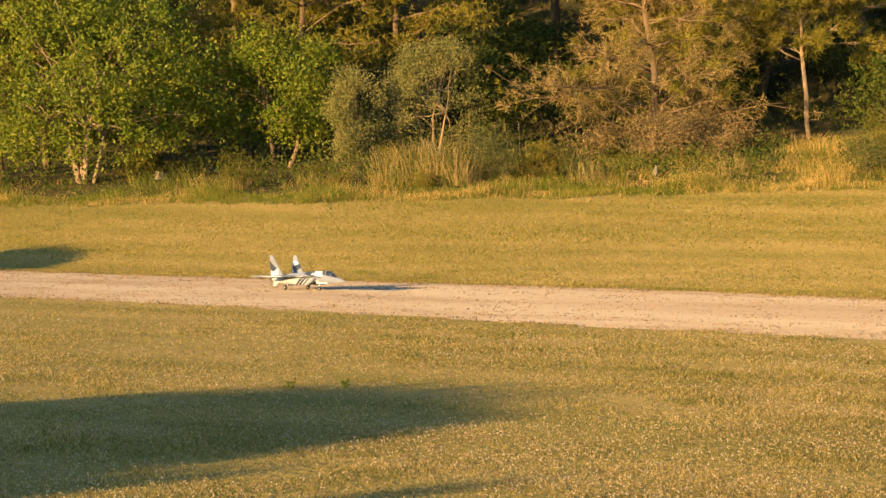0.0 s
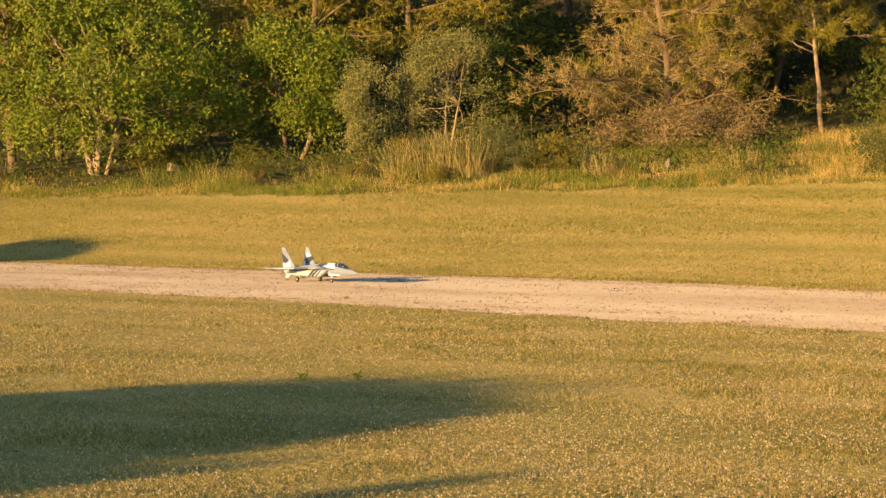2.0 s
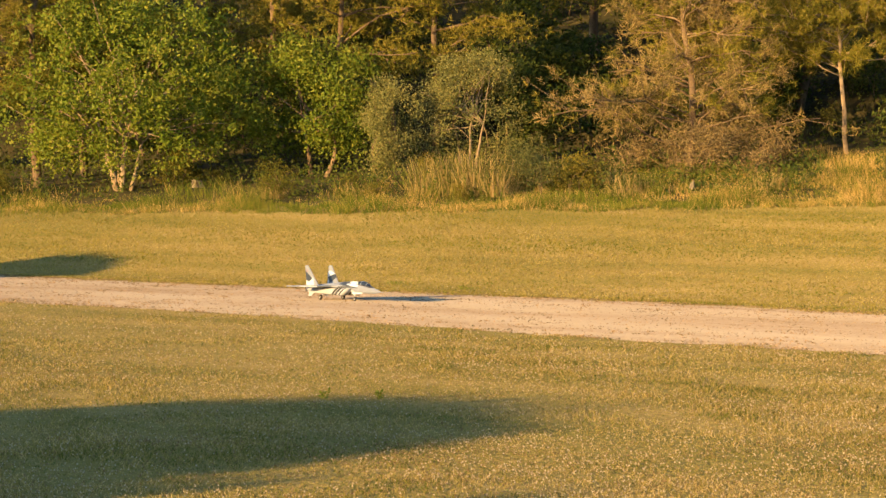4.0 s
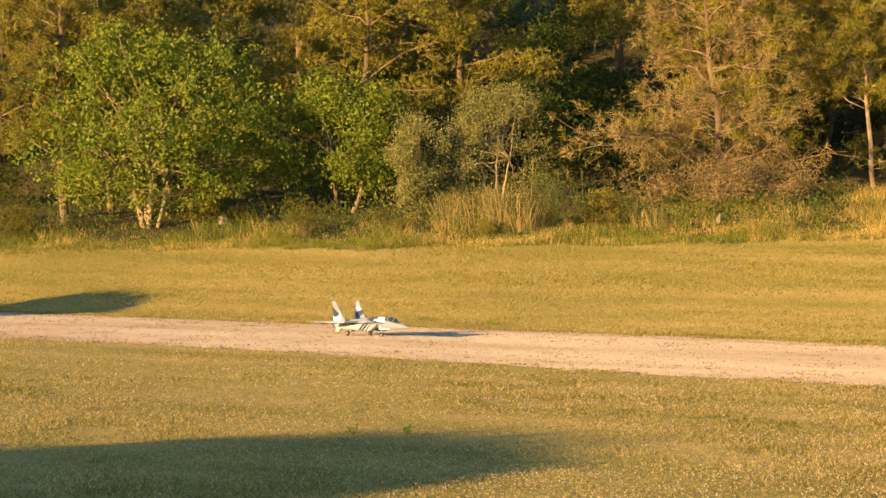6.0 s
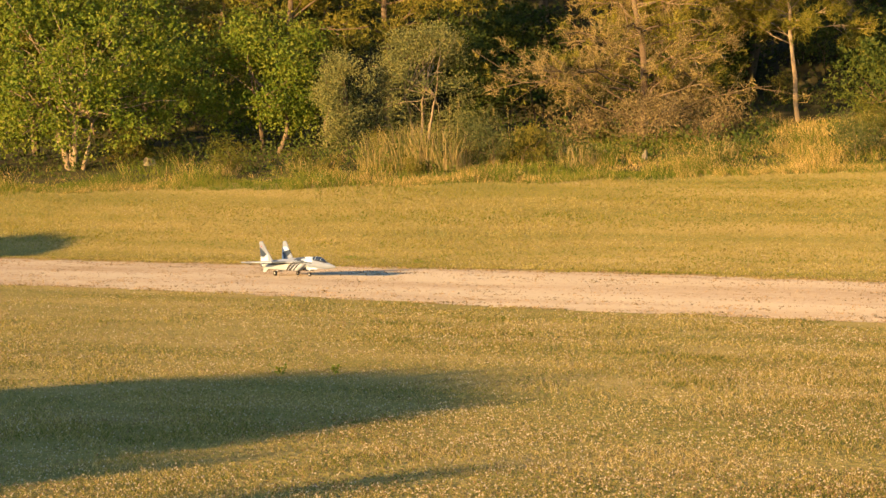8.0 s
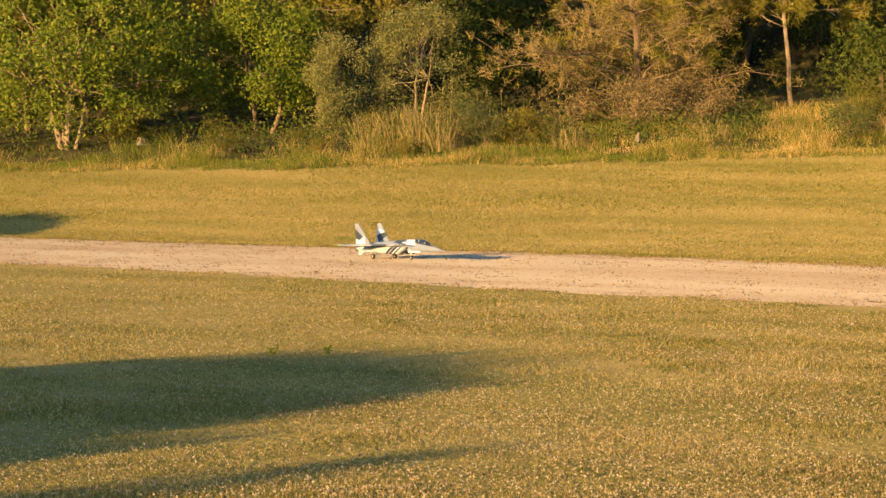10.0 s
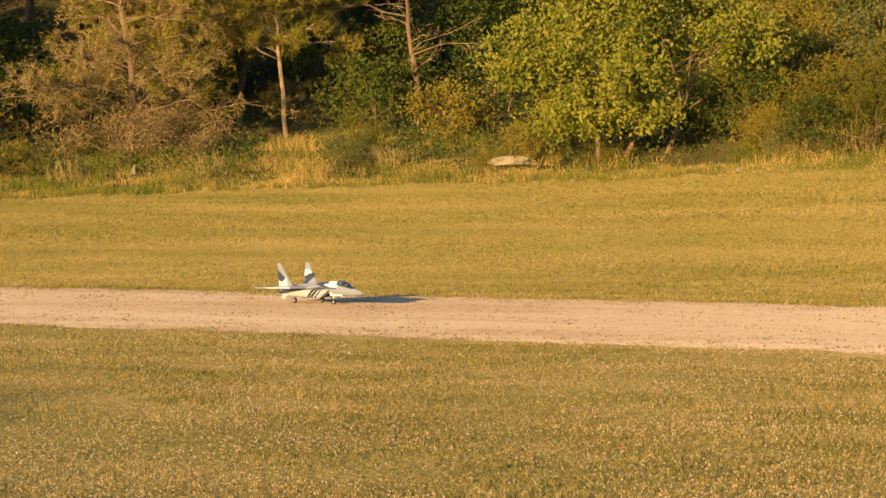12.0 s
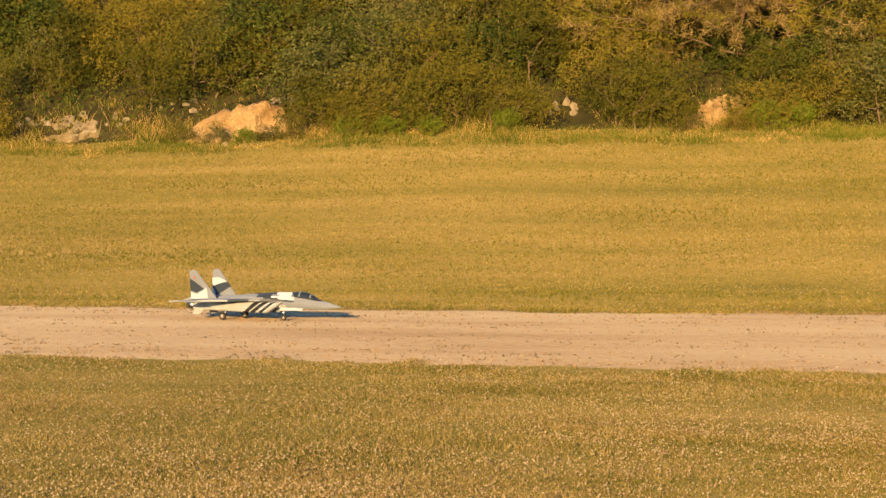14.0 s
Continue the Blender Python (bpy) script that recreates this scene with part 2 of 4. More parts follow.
def height(x, y):
    """The ground: level field and strip, a meadow that rises to the wood, and the hill behind."""
    x, y = np.asarray(x, float), np.asarray(y, float)
    r, az = np.hypot(x, y), np.degrees(np.arctan2(x, y))
    re = edge(az)
    ze = 1.6 + re * np.tan(np.radians(np.interp(az, AZ_K, EDGE_EL)))
    rf = np.minimum(37.5 / np.cos(np.radians(np.clip(az, -80, 80))), re - 6)
    t = np.clip((r - rf) / (re - rf), 0, 1)
    z = ze * t ** 1.25
    back = np.clip(r - re, 0, 75)
    z = z + np.interp(az, AZ_K, SLOPE) * back * np.clip(back / 3, 0.5, 1)
    z = z + np.interp(az, AZ_K, [.30, .30, .30, .28, .26, .12, .04, 0, 0]) * np.clip(back - 16, 0, 50)
    side = np.clip((75 - np.abs(az + 28)) / 30, 0, 1)
    z = z * side * side * (3 - 2 * side)
    return np.where((y > 36.8) & (np.abs(az) < 85), z, 0.0) + 0.0


def polar(az, r):
    return r * np.sin(np.radians(az)), r * np.cos(np.radians(az))


def spot(az, r):
    x, y = polar(az, r)
    return Vector((x, y, float(height(x, y))))


def site(az, el):
    """Where the ground, seen from the standing place, reaches that height in degrees at that bearing, behind the meadow."""
    re = float(edge(np.array(az)))
    rr = np.linspace(re - 8, re + 74, 700)
    x, y = polar(az, rr)
    e = np.degrees(np.arctan2(height(x, y) - EYE[2], rr))
    i = int(np.argmax(e >= el)) if (e >= el).any() else len(rr) - 1
    return spot(az, rr[i])


def size_at(p, deg):
    """Metres that an angle spans at p's range."""
    return math.hypot(p[0], p[1]) * math.tan(radians(deg))


# ground sheet
def build_ground():
    az = np.concatenate([np.arange(-180, -62, 4.0), np.arange(-62, 4, 0.5), np.arange(4, 180, 4.0)])
    rr = np.concatenate([[0.5], np.arange(4, 36, 4.0), np.arange(36, 100, 0.8), np.arange(100, 160, 5.0), [180, 230, 320, 500, 900, 2800, 3500]])
    A, R = np.meshgrid(az, rr)
    x, y = polar(A, R)
    z = height(x, y)
    n, m = A.shape
    v = np.stack([x, y, z], -1).reshape(-1, 3)
    i, j = np.meshgrid(np.arange(n - 1), np.arange(m), indexing="ij")
    j2 = (j + 1) % m
    f = np.stack([i * m + j, (i + 1) * m + j, (i + 1) * m + j2, i * m + j2], -1).reshape(-1, 4)
    f = f.tolist() + [tuple(range(m))]
    me = mesh("ground", v, f, M_GROUND, M_FOREST_SHADE)
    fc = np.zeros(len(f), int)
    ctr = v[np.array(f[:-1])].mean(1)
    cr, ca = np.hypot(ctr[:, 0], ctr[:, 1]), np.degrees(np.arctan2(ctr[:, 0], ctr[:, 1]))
    # faces behind the meadow's edge take the shade-darkened floor colour
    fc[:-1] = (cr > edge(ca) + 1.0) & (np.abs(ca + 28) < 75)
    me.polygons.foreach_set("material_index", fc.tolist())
    me.polygons.foreach_set("use_smooth", [True] * len(me.polygons))
    ob = part("ground", me)
    tagged(ob, "dry yellow-green meadow ground rising to a wooded hill", "ground", kind="structure")


def strip_edges(x):
    """Near and far edge of the dirt strip at x."""
    x = np.asarray(x, float)
    rag = 0.16 * np.sin(x * 4.3 + 1.1) * np.sin(x * 0.71) + 0.09 * np.sin(x * 9.7 + 0.4)
    wob = rag + 0.22 * np.sin(x * 0.31) + 0.14 * np.sin(x * 0.93 + 1) + 0.08 * np.sin(x * 2.7 + 2)
    near = np.interp(x, [-50, -30, -15, 0], [25.7, 25.9, 24.5, 23.5]) + 0.6 * wob
    far = np.interp(x, [-50, -30, -15, 0], [35.8, 36.3, 34.7, 35.0]) + 0.6 * (0.2 * np.sin(x * 0.37 + 2) + 0.12 * np.sin(x * 1.3) + 0.07 * np.sin(x * 3.1) + 1.3 * rag)
    return near, far


def build_strip():
    xs = np.concatenate([np.linspace(-160, -60, 40), np.arange(-59.8, 12, 0.2), np.linspace(13, 120, 40)])
    a, b = strip_edges(xs)
    k = 12
    v = []
    for i in range(k + 1):
        t = i / k
        crown = 0.008 + 0.006 * math.sin(math.pi * t)
        v.append(np.stack([xs, a + (b - a) * t, np.full_like(xs, crown) + (0.004 * np.sin(xs * 2.3 + i * 1.7) if 0 < i < k else -0.012)], -1))
    n = len(xs)
    v = np.concatenate(v)
    f = [(i * n + j, i * n + j + 1, (i + 1) * n + j + 1, (i + 1) * n + j) for i in range(k) for j in range(n - 1)]
    me = mesh("dirt_strip", v, f, M_DIRT)
    tagged(part("road", me, smooth=True), "pale beaten-earth runway strip with ragged grassy edges", "runway", kind="structure")


build_ground()
build_strip()


# ---------------------------------------------------------------- grass
def blades(px, py, h, w, lean, heads=0.0):
    """Leaning grass blades, one long triangle each, and the tips that carry seed heads."""
    n = len(px)
    a, b = rng.uniform(0, 2 * math.pi, n), rng.uniform(0, 2 * math.pi, n)
    base = np.stack([px, py, height(px, py) + 0.002], -1)
    side = np.stack([np.cos(a), np.sin(a), 0 * a], -1) * (w / 2)[:, None]
    tip = base + np.stack([np.cos(b) * lean * h, np.sin(b) * lean * h, h], -1)
    v = np.stack([base - side, base + side, tip], 1).reshape(-1, 3)
    return v, np.arange(3 * n).reshape(n, 3), tip[rng.random(n) < heads]


def seed_heads(p, s):
    n = len(p)
    r = (s * rng.uniform(0.6, 1.4, n))[:, None]
    up = unit(np.array([0, 0, 1.0]) + rng.normal(0, 0.25, (n, 3)))
    s1 = unit(np.cross(up, rng.normal(0, 1, (n, 3))))
    s2 = np.cross(up, s1)
    lo = p - up * r * 0.5
    v = np.stack([p + up * r, lo + s1 * r, lo + s2 * r, lo - (s1 + s2) * r * 0.8], 1).reshape(-1, 3)
    o = np.arange(n)[:, None] * 4
    t = np.concatenate([o + q for q in ([0, 1, 2], [0, 2, 3], [0, 3, 1])])
    return v, t


def patch(x, y, s, seed):
    """Smooth patchiness from 0 to 1."""
    q = 0
    r = np.random.default_rng(seed)
    for k in range(6):
        fx, fy, ph = r.normal(0, 1 / s), r.normal(0, 1 / s), r.uniform(0, 6.3)
        q = q + np.sin(x * fx + y * fy + ph)
    return np.clip(0.5 + q / 5, 0, 1)


def near_grass():
    n = 900000
    az = rng.uniform(-57.5, -2, n)
    rmax = 26.3 / np.cos(np.radians(az))
    r = 12.8 + (rmax - 12.8) * rng.random(n) ** 1.2
    x, y = polar(az, r)
    near, _ = strip_edges(x)
    d = patch(x, y, 0.5, 3)
    keep = (y < near + rng.normal(0, 0.12, n) + 1.1 * (patch(x, y * 0.3, 0.3, 61) - 0.55)) & (rng.random(n) < (0.35 + 0.65 * d) * np.clip(26 / r, 0.6, 1))
    x, y, r = x[keep], y[keep], r[keep]
    tall = patch(x, y, 1.4, 5) * patch(x, y, 0.35, 6)
    m = len(x)
    h = (0.008 + 0.032 * tall) * rng.uniform(0.5, 1.5, m)
    w = rng.uniform(0.004, 0.010, m) * np.clip(r / 18, 1, 1.8)
    v, t, top = blades(x, y, h, w, rng.uniform(0.1, 1.8, m), 0.24)
    tagged(part("meadow_grass", mesh("meadow_grass", v, t, M_BLADE)), "dense yellow-green meadow grass in front of the runway", "grass", kind="stuff")
    rt = np.hypot(top[:, 0], top[:, 1])
    top = top[rng.random(len(top)) < np.clip(1.35 - rt / 40, 0.3, 0.9) * (0.35 + 0.65 * patch(top[:, 0], top[:, 1], 0.9, 8))]
    top[:, 2] += rng.uniform(0.0, 0.018, len(top))
    v, t = seed_heads(top, np.full(len(top), 0.0056) * np.clip(np.hypot(top[:, 0], top[:, 1]) / 22, 1, 1.5))
    tagged(part("seed_heads", mesh("seed_heads", v, t, M_HEAD)), "pale dry clover and grass seed heads in the meadow", "grass", kind="stuff")


def mown_rows(x, y):
    """How green the mown meadow is, 0 to 1: long uneven rows along the runway, and a greener margin under the wood."""
    g = 0.45 * patch(x * 0.45, y, 0.42, 71) + 0.45 * patch(x * 0.6, y, 0.16, 72) + 0.35 * patch(x * 0.5, y, 1.3, 73) - 0.42
    g = 1.35 * g
    d = edge(np.degrees(np.arctan2(x, y))) - np.hypot(x, y)
    g = g + 0.45 * np.clip(1 - np.abs(d - 5.5) / 5.5, 0, 1)
    line = np.clip(1 - np.abs(y - 39.2 - 0.5 * np.sin(x * 0.13)) / 0.22, 0, 1) * patch(x, x * 0, 1.6, 74)
    return np.clip(g + 0.9 * line, 0, 1)


def far_grass():
    n = 400000
    az = rng.uniform(-57.5, -2, n)
    lo = 34.0 / np.cos(np.radians(az))
    hi = edge(az) + 1
    r = np.sqrt(lo ** 2 + rng.random(n) * (hi ** 2 - lo ** 2))
    x, y = polar(az, r)
    _, far = strip_edges(x)
    keep = y > far - np.abs(rng.normal(0, 0.16, n)) + 1.2 * (patch(x, y * 0.3, 0.35, 62) - 0.6)
    x, y = x[keep], y[keep]
    m = len(x)
    rim = np.clip(1 - np.abs(y - strip_edges(x)[1]) / 0.7, 0, 1)
    h = (0.014 + 0.018 * patch(x, y, 1.5, 9) + 0.014 * rim) * rng.uniform(0.5, 1.4, m)
    green = rng.random(m) < np.clip(0.08 + 0.92 * mown_rows(x, y) + 0.2 * rim, 0, 1)
    h = np.where(rng.random(m) < 0.12, h * 1.9, h)
    wide = rng.uniform(0.012, 0.034, m)
    lean = rng.uniform(0.1, 1.4, m)
    v, t, top = blades(x[~green], y[~green], h[~green], wide[~green], lean[~green], 0.07)
    tagged(part("mown_grass", mesh("mown_grass", v, t, M_MOWN)), "short mown yellowing grass beyond the runway", "grass", kind="stuff")
    v, t, _ = blades(x[green], y[green], h[green], wide[green], lean[green])
    tagged(part("green_grass", mesh("green_grass", v, t, M_LUSH)), "greener rows in the mown grass beyond the runway", "grass", kind="stuff")
    v, t = seed_heads(top, np.full(len(top), 0.009))
    tagged(part("mown_seed_heads", mesh("mown_seed_heads", v, t, M_HEAD)), "scattered pale seed heads over the mown meadow", "grass", kind="stuff")


def verge_grass():
    """Tall uncut grass along the foot of the wood."""
    n = 9500
    az = rng.uniform(-57.5, -2, n)
    r = edge(az) + rng.gamma(1.6, 1.3, n) - 0.9 - 0.8 * patch(az, az * 0, 0.35, 14)
    az[:2800] = rng.uniform(-44.5, -33.0, 2800)              # grassy mound below the dry pine
    r[:2800] = edge(az[:2800]) + rng.uniform(2, 10, 2800)
    x, y = polar(az, r)
    k = 15
    hh = (0.14 + 0.60 * patch(x, y, 1.0, 21) ** 2 * np.clip((r - edge(az) + 1) / 2, 0.3, 1)) * np.interp(az, [-57, -46, -34, -25, -3], [0.6, 1.0, 0.9, 0.55, 0.6])
    hh[:2800] *= 0.6
    px = np.repeat(x, k) + rng.normal(0, 0.10, n * k)
    py = np.repeat(y, k) + rng.normal(0, 0.10, n * k)
    h = np.repeat(hh, k) * rng.uniform(0.5, 1.25, n * k)
    fresh = np.interp(az, [-57, -49, -46, -44, -41, -39, -33, -29, -25, -21, -12, -3], [.85, .75, .4, .6, .75, .3, .25, .6, .5, .3, .6, .7])
    fresh = np.repeat(rng.random(n) < fresh * (0.4 + 1.0 * patch(x, y, 0.8, 23)), k)
    wide, lean = rng.uniform(0.006, 0.016, n * k), rng.uniform(0.1, 1.2, n * k)
    v, t, _ = blades(px[fresh], py[fresh], h[fresh] * 0.8, wide[fresh] * 1.3, lean[fresh])
    tagged(part("fresh_grass", mesh("fresh_grass", v, t, M_FRESH)), "fresh green grass among the straw along the wood's edge", "grass", kind="stuff")
    dry = ~fresh
    v, t, top = blades(px[dry], py[dry], h[dry], wide[dry], lean[dry], 0.01)
    tagged(part("tall_grass", mesh("tall_grass", v, t, M_TALL)), "tall uncut straw and green grass along the wood's edge", "grass", kind="stuff")
    v, t = seed_heads(top, np.full(len(top), 0.014))
    tagged(part("tall_seed_heads", mesh("tall_seed_heads", v, t, M_HEAD)), "feathery straw-coloured heads of the tall verge grass", "grass", kind="stuff")


def strip_litter():
    n = 22000
    x = -58 + 62 * rng.random(n) ** 1.5
    a, b = strip_edges(x)
    u = rng.beta(0.6, 0.6, n)
    y = a + (b - a) * u
    k = 5200
    v, t = seed_heads(np.stack([x[:k], y[:k], np.full(k, 0.014)], -1), rng.uniform(0.003, 0.010, k))
    tagged(part("pebbles", mesh("pebbles", v, t, M_CLOD)), "loose pebbles and clods on the dirt runway", "pebbles", kind="stuff")
    c = (patch(x[k:], y[k:] * 3, 0.5, 55) > 0.38) | (u[k:] > 0.95)
    px, py = np.repeat(x[k:][c], 5) + rng.normal(0, 0.10, 5 * c.sum()), np.repeat(y[k:][c], 5) + rng.normal(0, 0.03, 5 * c.sum())
    m = len(px)
    v, t, _ = blades(px, py, rng.uniform(0.008, 0.026, m), rng.uniform(0.008, 0.03, m), rng.uniform(0.6, 2.6, m))
    v[:, 2] += 0.008
    tagged(part("dry_weeds", mesh("dry_weeds", v, t, M_WEED)), "dry brown weeds and straw scattered over the runway", "weeds", kind="stuff")


def undergrowth():
    """Low leaves and sprigs that cover the floor of the wood and the scrub."""
    n = 42000
    az = rng.uniform(-58, -2, n)
    r = edge(az) + 2.0 + 62 * rng.random(n) ** 1.2
    x, y = polar(az, r)
    keep = (patch(x, y, 1.6, 91) > 0.12) & ((np.abs(az + 37.3) > 0.5) | (r > edge(az) + 12))
    x, y = x[keep], y[keep]
    k = 4
    c = np.stack([x, y, height(x, y) + rng.uniform(0.0, 0.6, len(x))], -1)
    p = np.repeat(c, k, 0) + rng.normal(0, 0.14, (len(x) * k, 3))
    # dark leaf colour puts the shade between the shrubs into the undergrowth
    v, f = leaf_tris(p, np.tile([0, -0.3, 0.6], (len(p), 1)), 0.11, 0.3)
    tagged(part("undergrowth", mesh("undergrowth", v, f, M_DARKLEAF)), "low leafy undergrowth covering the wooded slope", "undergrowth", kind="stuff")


near_grass()
strip_litter()
undergrowth()
far_grass()
verge_grass()


# ---------------------------------------------------------------- trees and shrubs
def broadleaf(name, at, blobs, stems, leaf, bark, size, clusters, each, label, category="tree", tight=0.17, stem_r=0.09, limbs=10, wide=0.32, group="", gaps=1.15, fine=False, face=0.5):
    """A tree or shrub: crooked stems, limbs into the crown, and a crown of single leaves in clumps."""
    e = thing(name, at, label, category, group)
    p, o, c = blob_points(blobs, clusters, each, tight, gaps)
    v, f = (leaf_tris if fine else leaf_quads)(p, o * 0.7 + [0, 0, 0.15], size, wide, face=face)
    paths = []
    b = np.array(blobs)
    for sx, sy, tx, ty, tz in stems:
        paths.append(bough((sx, sy, -0.15), (tx, ty, tz), stem_r, stem_r * 0.55, 7, 0.10))
        for k in range(limbs):
            g = c[rng.integers(len(c))]
            paths.append(bough((tx, ty, tz), g, stem_r * 0.4, 0.008, 6, 0.14, 0.05))
    tv, tf = tubes(paths, 4 if category == "shrub" else 6)
    part("trunk", mesh("trunk", tv, tf, bark), parent=e, smooth=True)
    part("crown", mesh("crown", v, f, leaf), parent=e)
    return e


def needle_tufts(c, out, length, per, width):
    n = len(c)
    d = unit(np.repeat(out, per, 0) * 0.5 + rng.normal(0, 0.6, (n * per, 3)))
    s = unit(np.cross(d, rng.normal(0, 1, (n * per, 3)))) * width
    p = np.repeat(c, per, 0) + rng.normal(0, length * 0.15, (n * per, 3))
    ln = (length * rng.uniform(0.6, 1.2, n * per))[:, None]
    v = np.stack([p - s, p + s, p + d * ln], 1).reshape(-1, 3)
    return v, np.arange(3 * n * per).reshape(-1, 3)


def pine(name, at, top, lean, trunk_r, first, spread, boughs, tufts, leaf, bark, label, per=11, length=0.24, width=0.011, droop=0.0, twigs=6, turn=0.0, green=None):
    """A pine: bent trunk, boughs that carry twigs, and tufts of needles along the twigs."""
    e = thing(name, at, label, "tree", turn=turn)
    tr = bough((0, 0, -0.2), (lean[0], lean[1], top), trunk_r, trunk_r * 0.25, 12, 0.05)
    paths, tc, to = [tr], [], []
    for k in range(boughs):
        hgt = first + (top - first) * (k + rng.random()) / boughs
        i = hgt / top * 11
        j = min(int(i), 10)
        a = tr[j, :3] + (tr[j + 1, :3] - tr[j, :3]) * (i - j)
        ang = rng.uniform(0, 2 * math.pi)
        rel = (hgt - first) / (top - first)
        ln = spread * (0.55 + 0.6 * rng.random()) * (1.15 - 0.75 * rel ** 1.6)
        b = a + np.array([math.cos(ang) * ln, math.sin(ang) * ln, ln * rng.uniform(0.05, 0.5) - droop * ln])
        pa = bough(a, b, 0.035 * trunk_r / 0.15, 0.008, 7, 0.13, 0.06)
        paths.append(pa)
        for q in range(twigs):
            s = rng.uniform(0.3, 1.0)
            m = pa[min(6, int(s * 6)), :3]
            w = m + rng.normal(0, 0.30 * spread / 2, 3) + (b - a) * 0.18
            paths.append(bough(m, w, 0.013, 0.004, 3, 0.12))
            nt = max(1, int(tufts * rng.uniform(0.5, 1.5)))
            tt = rng.uniform(0.35, 1.05, nt)[:, None]
            tc.append(m + (w - m) * tt + rng.normal(0, 0.10, (nt, 3)))
            to.append(np.repeat(unit(w - m)[None], nt, 0) + [0, 0, 0.5])
    v, f = tubes(paths, 4)
    part("trunk", mesh("trunk", v, f, bark), parent=e, smooth=True)
    tc, to = np.concatenate(tc), np.concatenate(to)
    live = np.zeros(len(tc), bool)
    if green:                                                # living needles in clumps, more of them higher up
        live = patch(tc[:, 0] + tc[:, 1], tc[:, 2], 0.35, 17) + 0.5 * (tc[:, 2] / top - 0.5) > green[1]
        v, f = needle_tufts(tc[live], to[live], length, per, width)
        part("green_needles", mesh("green_needles", v, f, green[0]), parent=e, label="living yellow-green needles")
    v, f = needle_tufts(tc[~live], to[~live], length, per, width)
    part("crown", mesh("crown", v, f, leaf), parent=e)
    return e


def puff_pine(name, at, top, spread, boughs, tufts, label, first=0.3, per=7, seed=1, trunk_r=0.16):
    """An Aleppo pine with soft rounded tufts of foliage at the ends of its boughs."""
    e = thing(name, at, label, "tree")
    r = np.random.default_rng(seed)
    tr = bough((0, 0, -0.3), (r.normal(0, 0.4), r.normal(0, 0.3), top), trunk_r, trunk_r * 0.3, 12, 0.06)
    paths, tc, to = [tr], [], []
    for k in range(boughs):
        rel = (k + r.random()) / boughs
        a = tr[min(11, int((first + (1 - first) * rel) * 11)), :3]
        ang = k * 2.4 + r.normal(0, 0.4)
        ln = spread * (0.45 + 0.55 * r.random()) * math.sin(math.pi * (0.22 + 0.66 * rel))
        b = a + np.array([math.cos(ang) * ln, math.sin(ang) * ln, ln * r.uniform(0.0, 0.45)])
        paths.append(bough(a, b, 0.034, 0.010, 6, 0.14, 0.05))
        for q in range(3):
            c = a + (b - a) * r.uniform(0.55, 1.08) + r.normal(0, 0.28, 3)
            paths.append(bough(b + (a - b) * 0.4, c, 0.016, 0.006, 3, 0.1))
            d = unit(r.normal(0, 1, (tufts, 3)))
            tc.append(c + d * [0.75, 0.75, 0.42] * (r.random((tufts, 1)) ** 0.5) * r.uniform(0.7, 1.3))
            to.append(d * 0.6 + [0, 0, 0.6])
    v, f = tubes(paths, 4)
    part("trunk", mesh("trunk", v, f, M_BARK), parent=e, smooth=True)
    v, f = needle_tufts(np.concatenate(tc), np.concatenate(to), 0.17, per, 0.019)
    part("crown", mesh("crown", v, f, M_NEEDLE), parent=e)
    return e


def lobes(w, h, n, z0, depth=None, seed=1):
    """Overlapping lobes that fill a crown w wide and from z0 to z0 + h."""
    r = np.random.default_rng(seed)
    out = [(0, 0, z0 + h * 0.50, w * 0.32, (depth or w) * 0.32, h * 0.38)]
    for k in range(int(n * 1.7)):
        a, u = r.uniform(0, 6.28), r.uniform(0.0, 1)
        rad = 0.41 * math.sin(math.pi * (0.2 + 0.66 * u))
        s = r.uniform(0.07, 0.18)
        out.append((math.cos(a) * w * rad, math.sin(a) * (depth or w) * rad, z0 + h * (0.14 + 0.74 * u), w * s, (depth or w) * s, min(w, h) * s))
    return out


def mounds(w, h, n, seed):
    """A few bold rounded lobes that make one shrub."""
    r = np.random.default_rng(seed)
    out = [(0, 0, h * 0.45, w * 0.28, w * 0.28, h * 0.42)]
    for k in range(n):
        a, u = k * 2.4 + r.normal(0, 0.3), r.random()
        s = r.uniform(0.13, 0.24)
        out.append((math.cos(a) * w * 0.33 * (1 - 0.5 * u), math.sin(a) * w * 0.33 * (1 - 0.5 * u), h * (0.2 + 0.62 * u), w * s, w * s, h * s * 0.95))
    return out


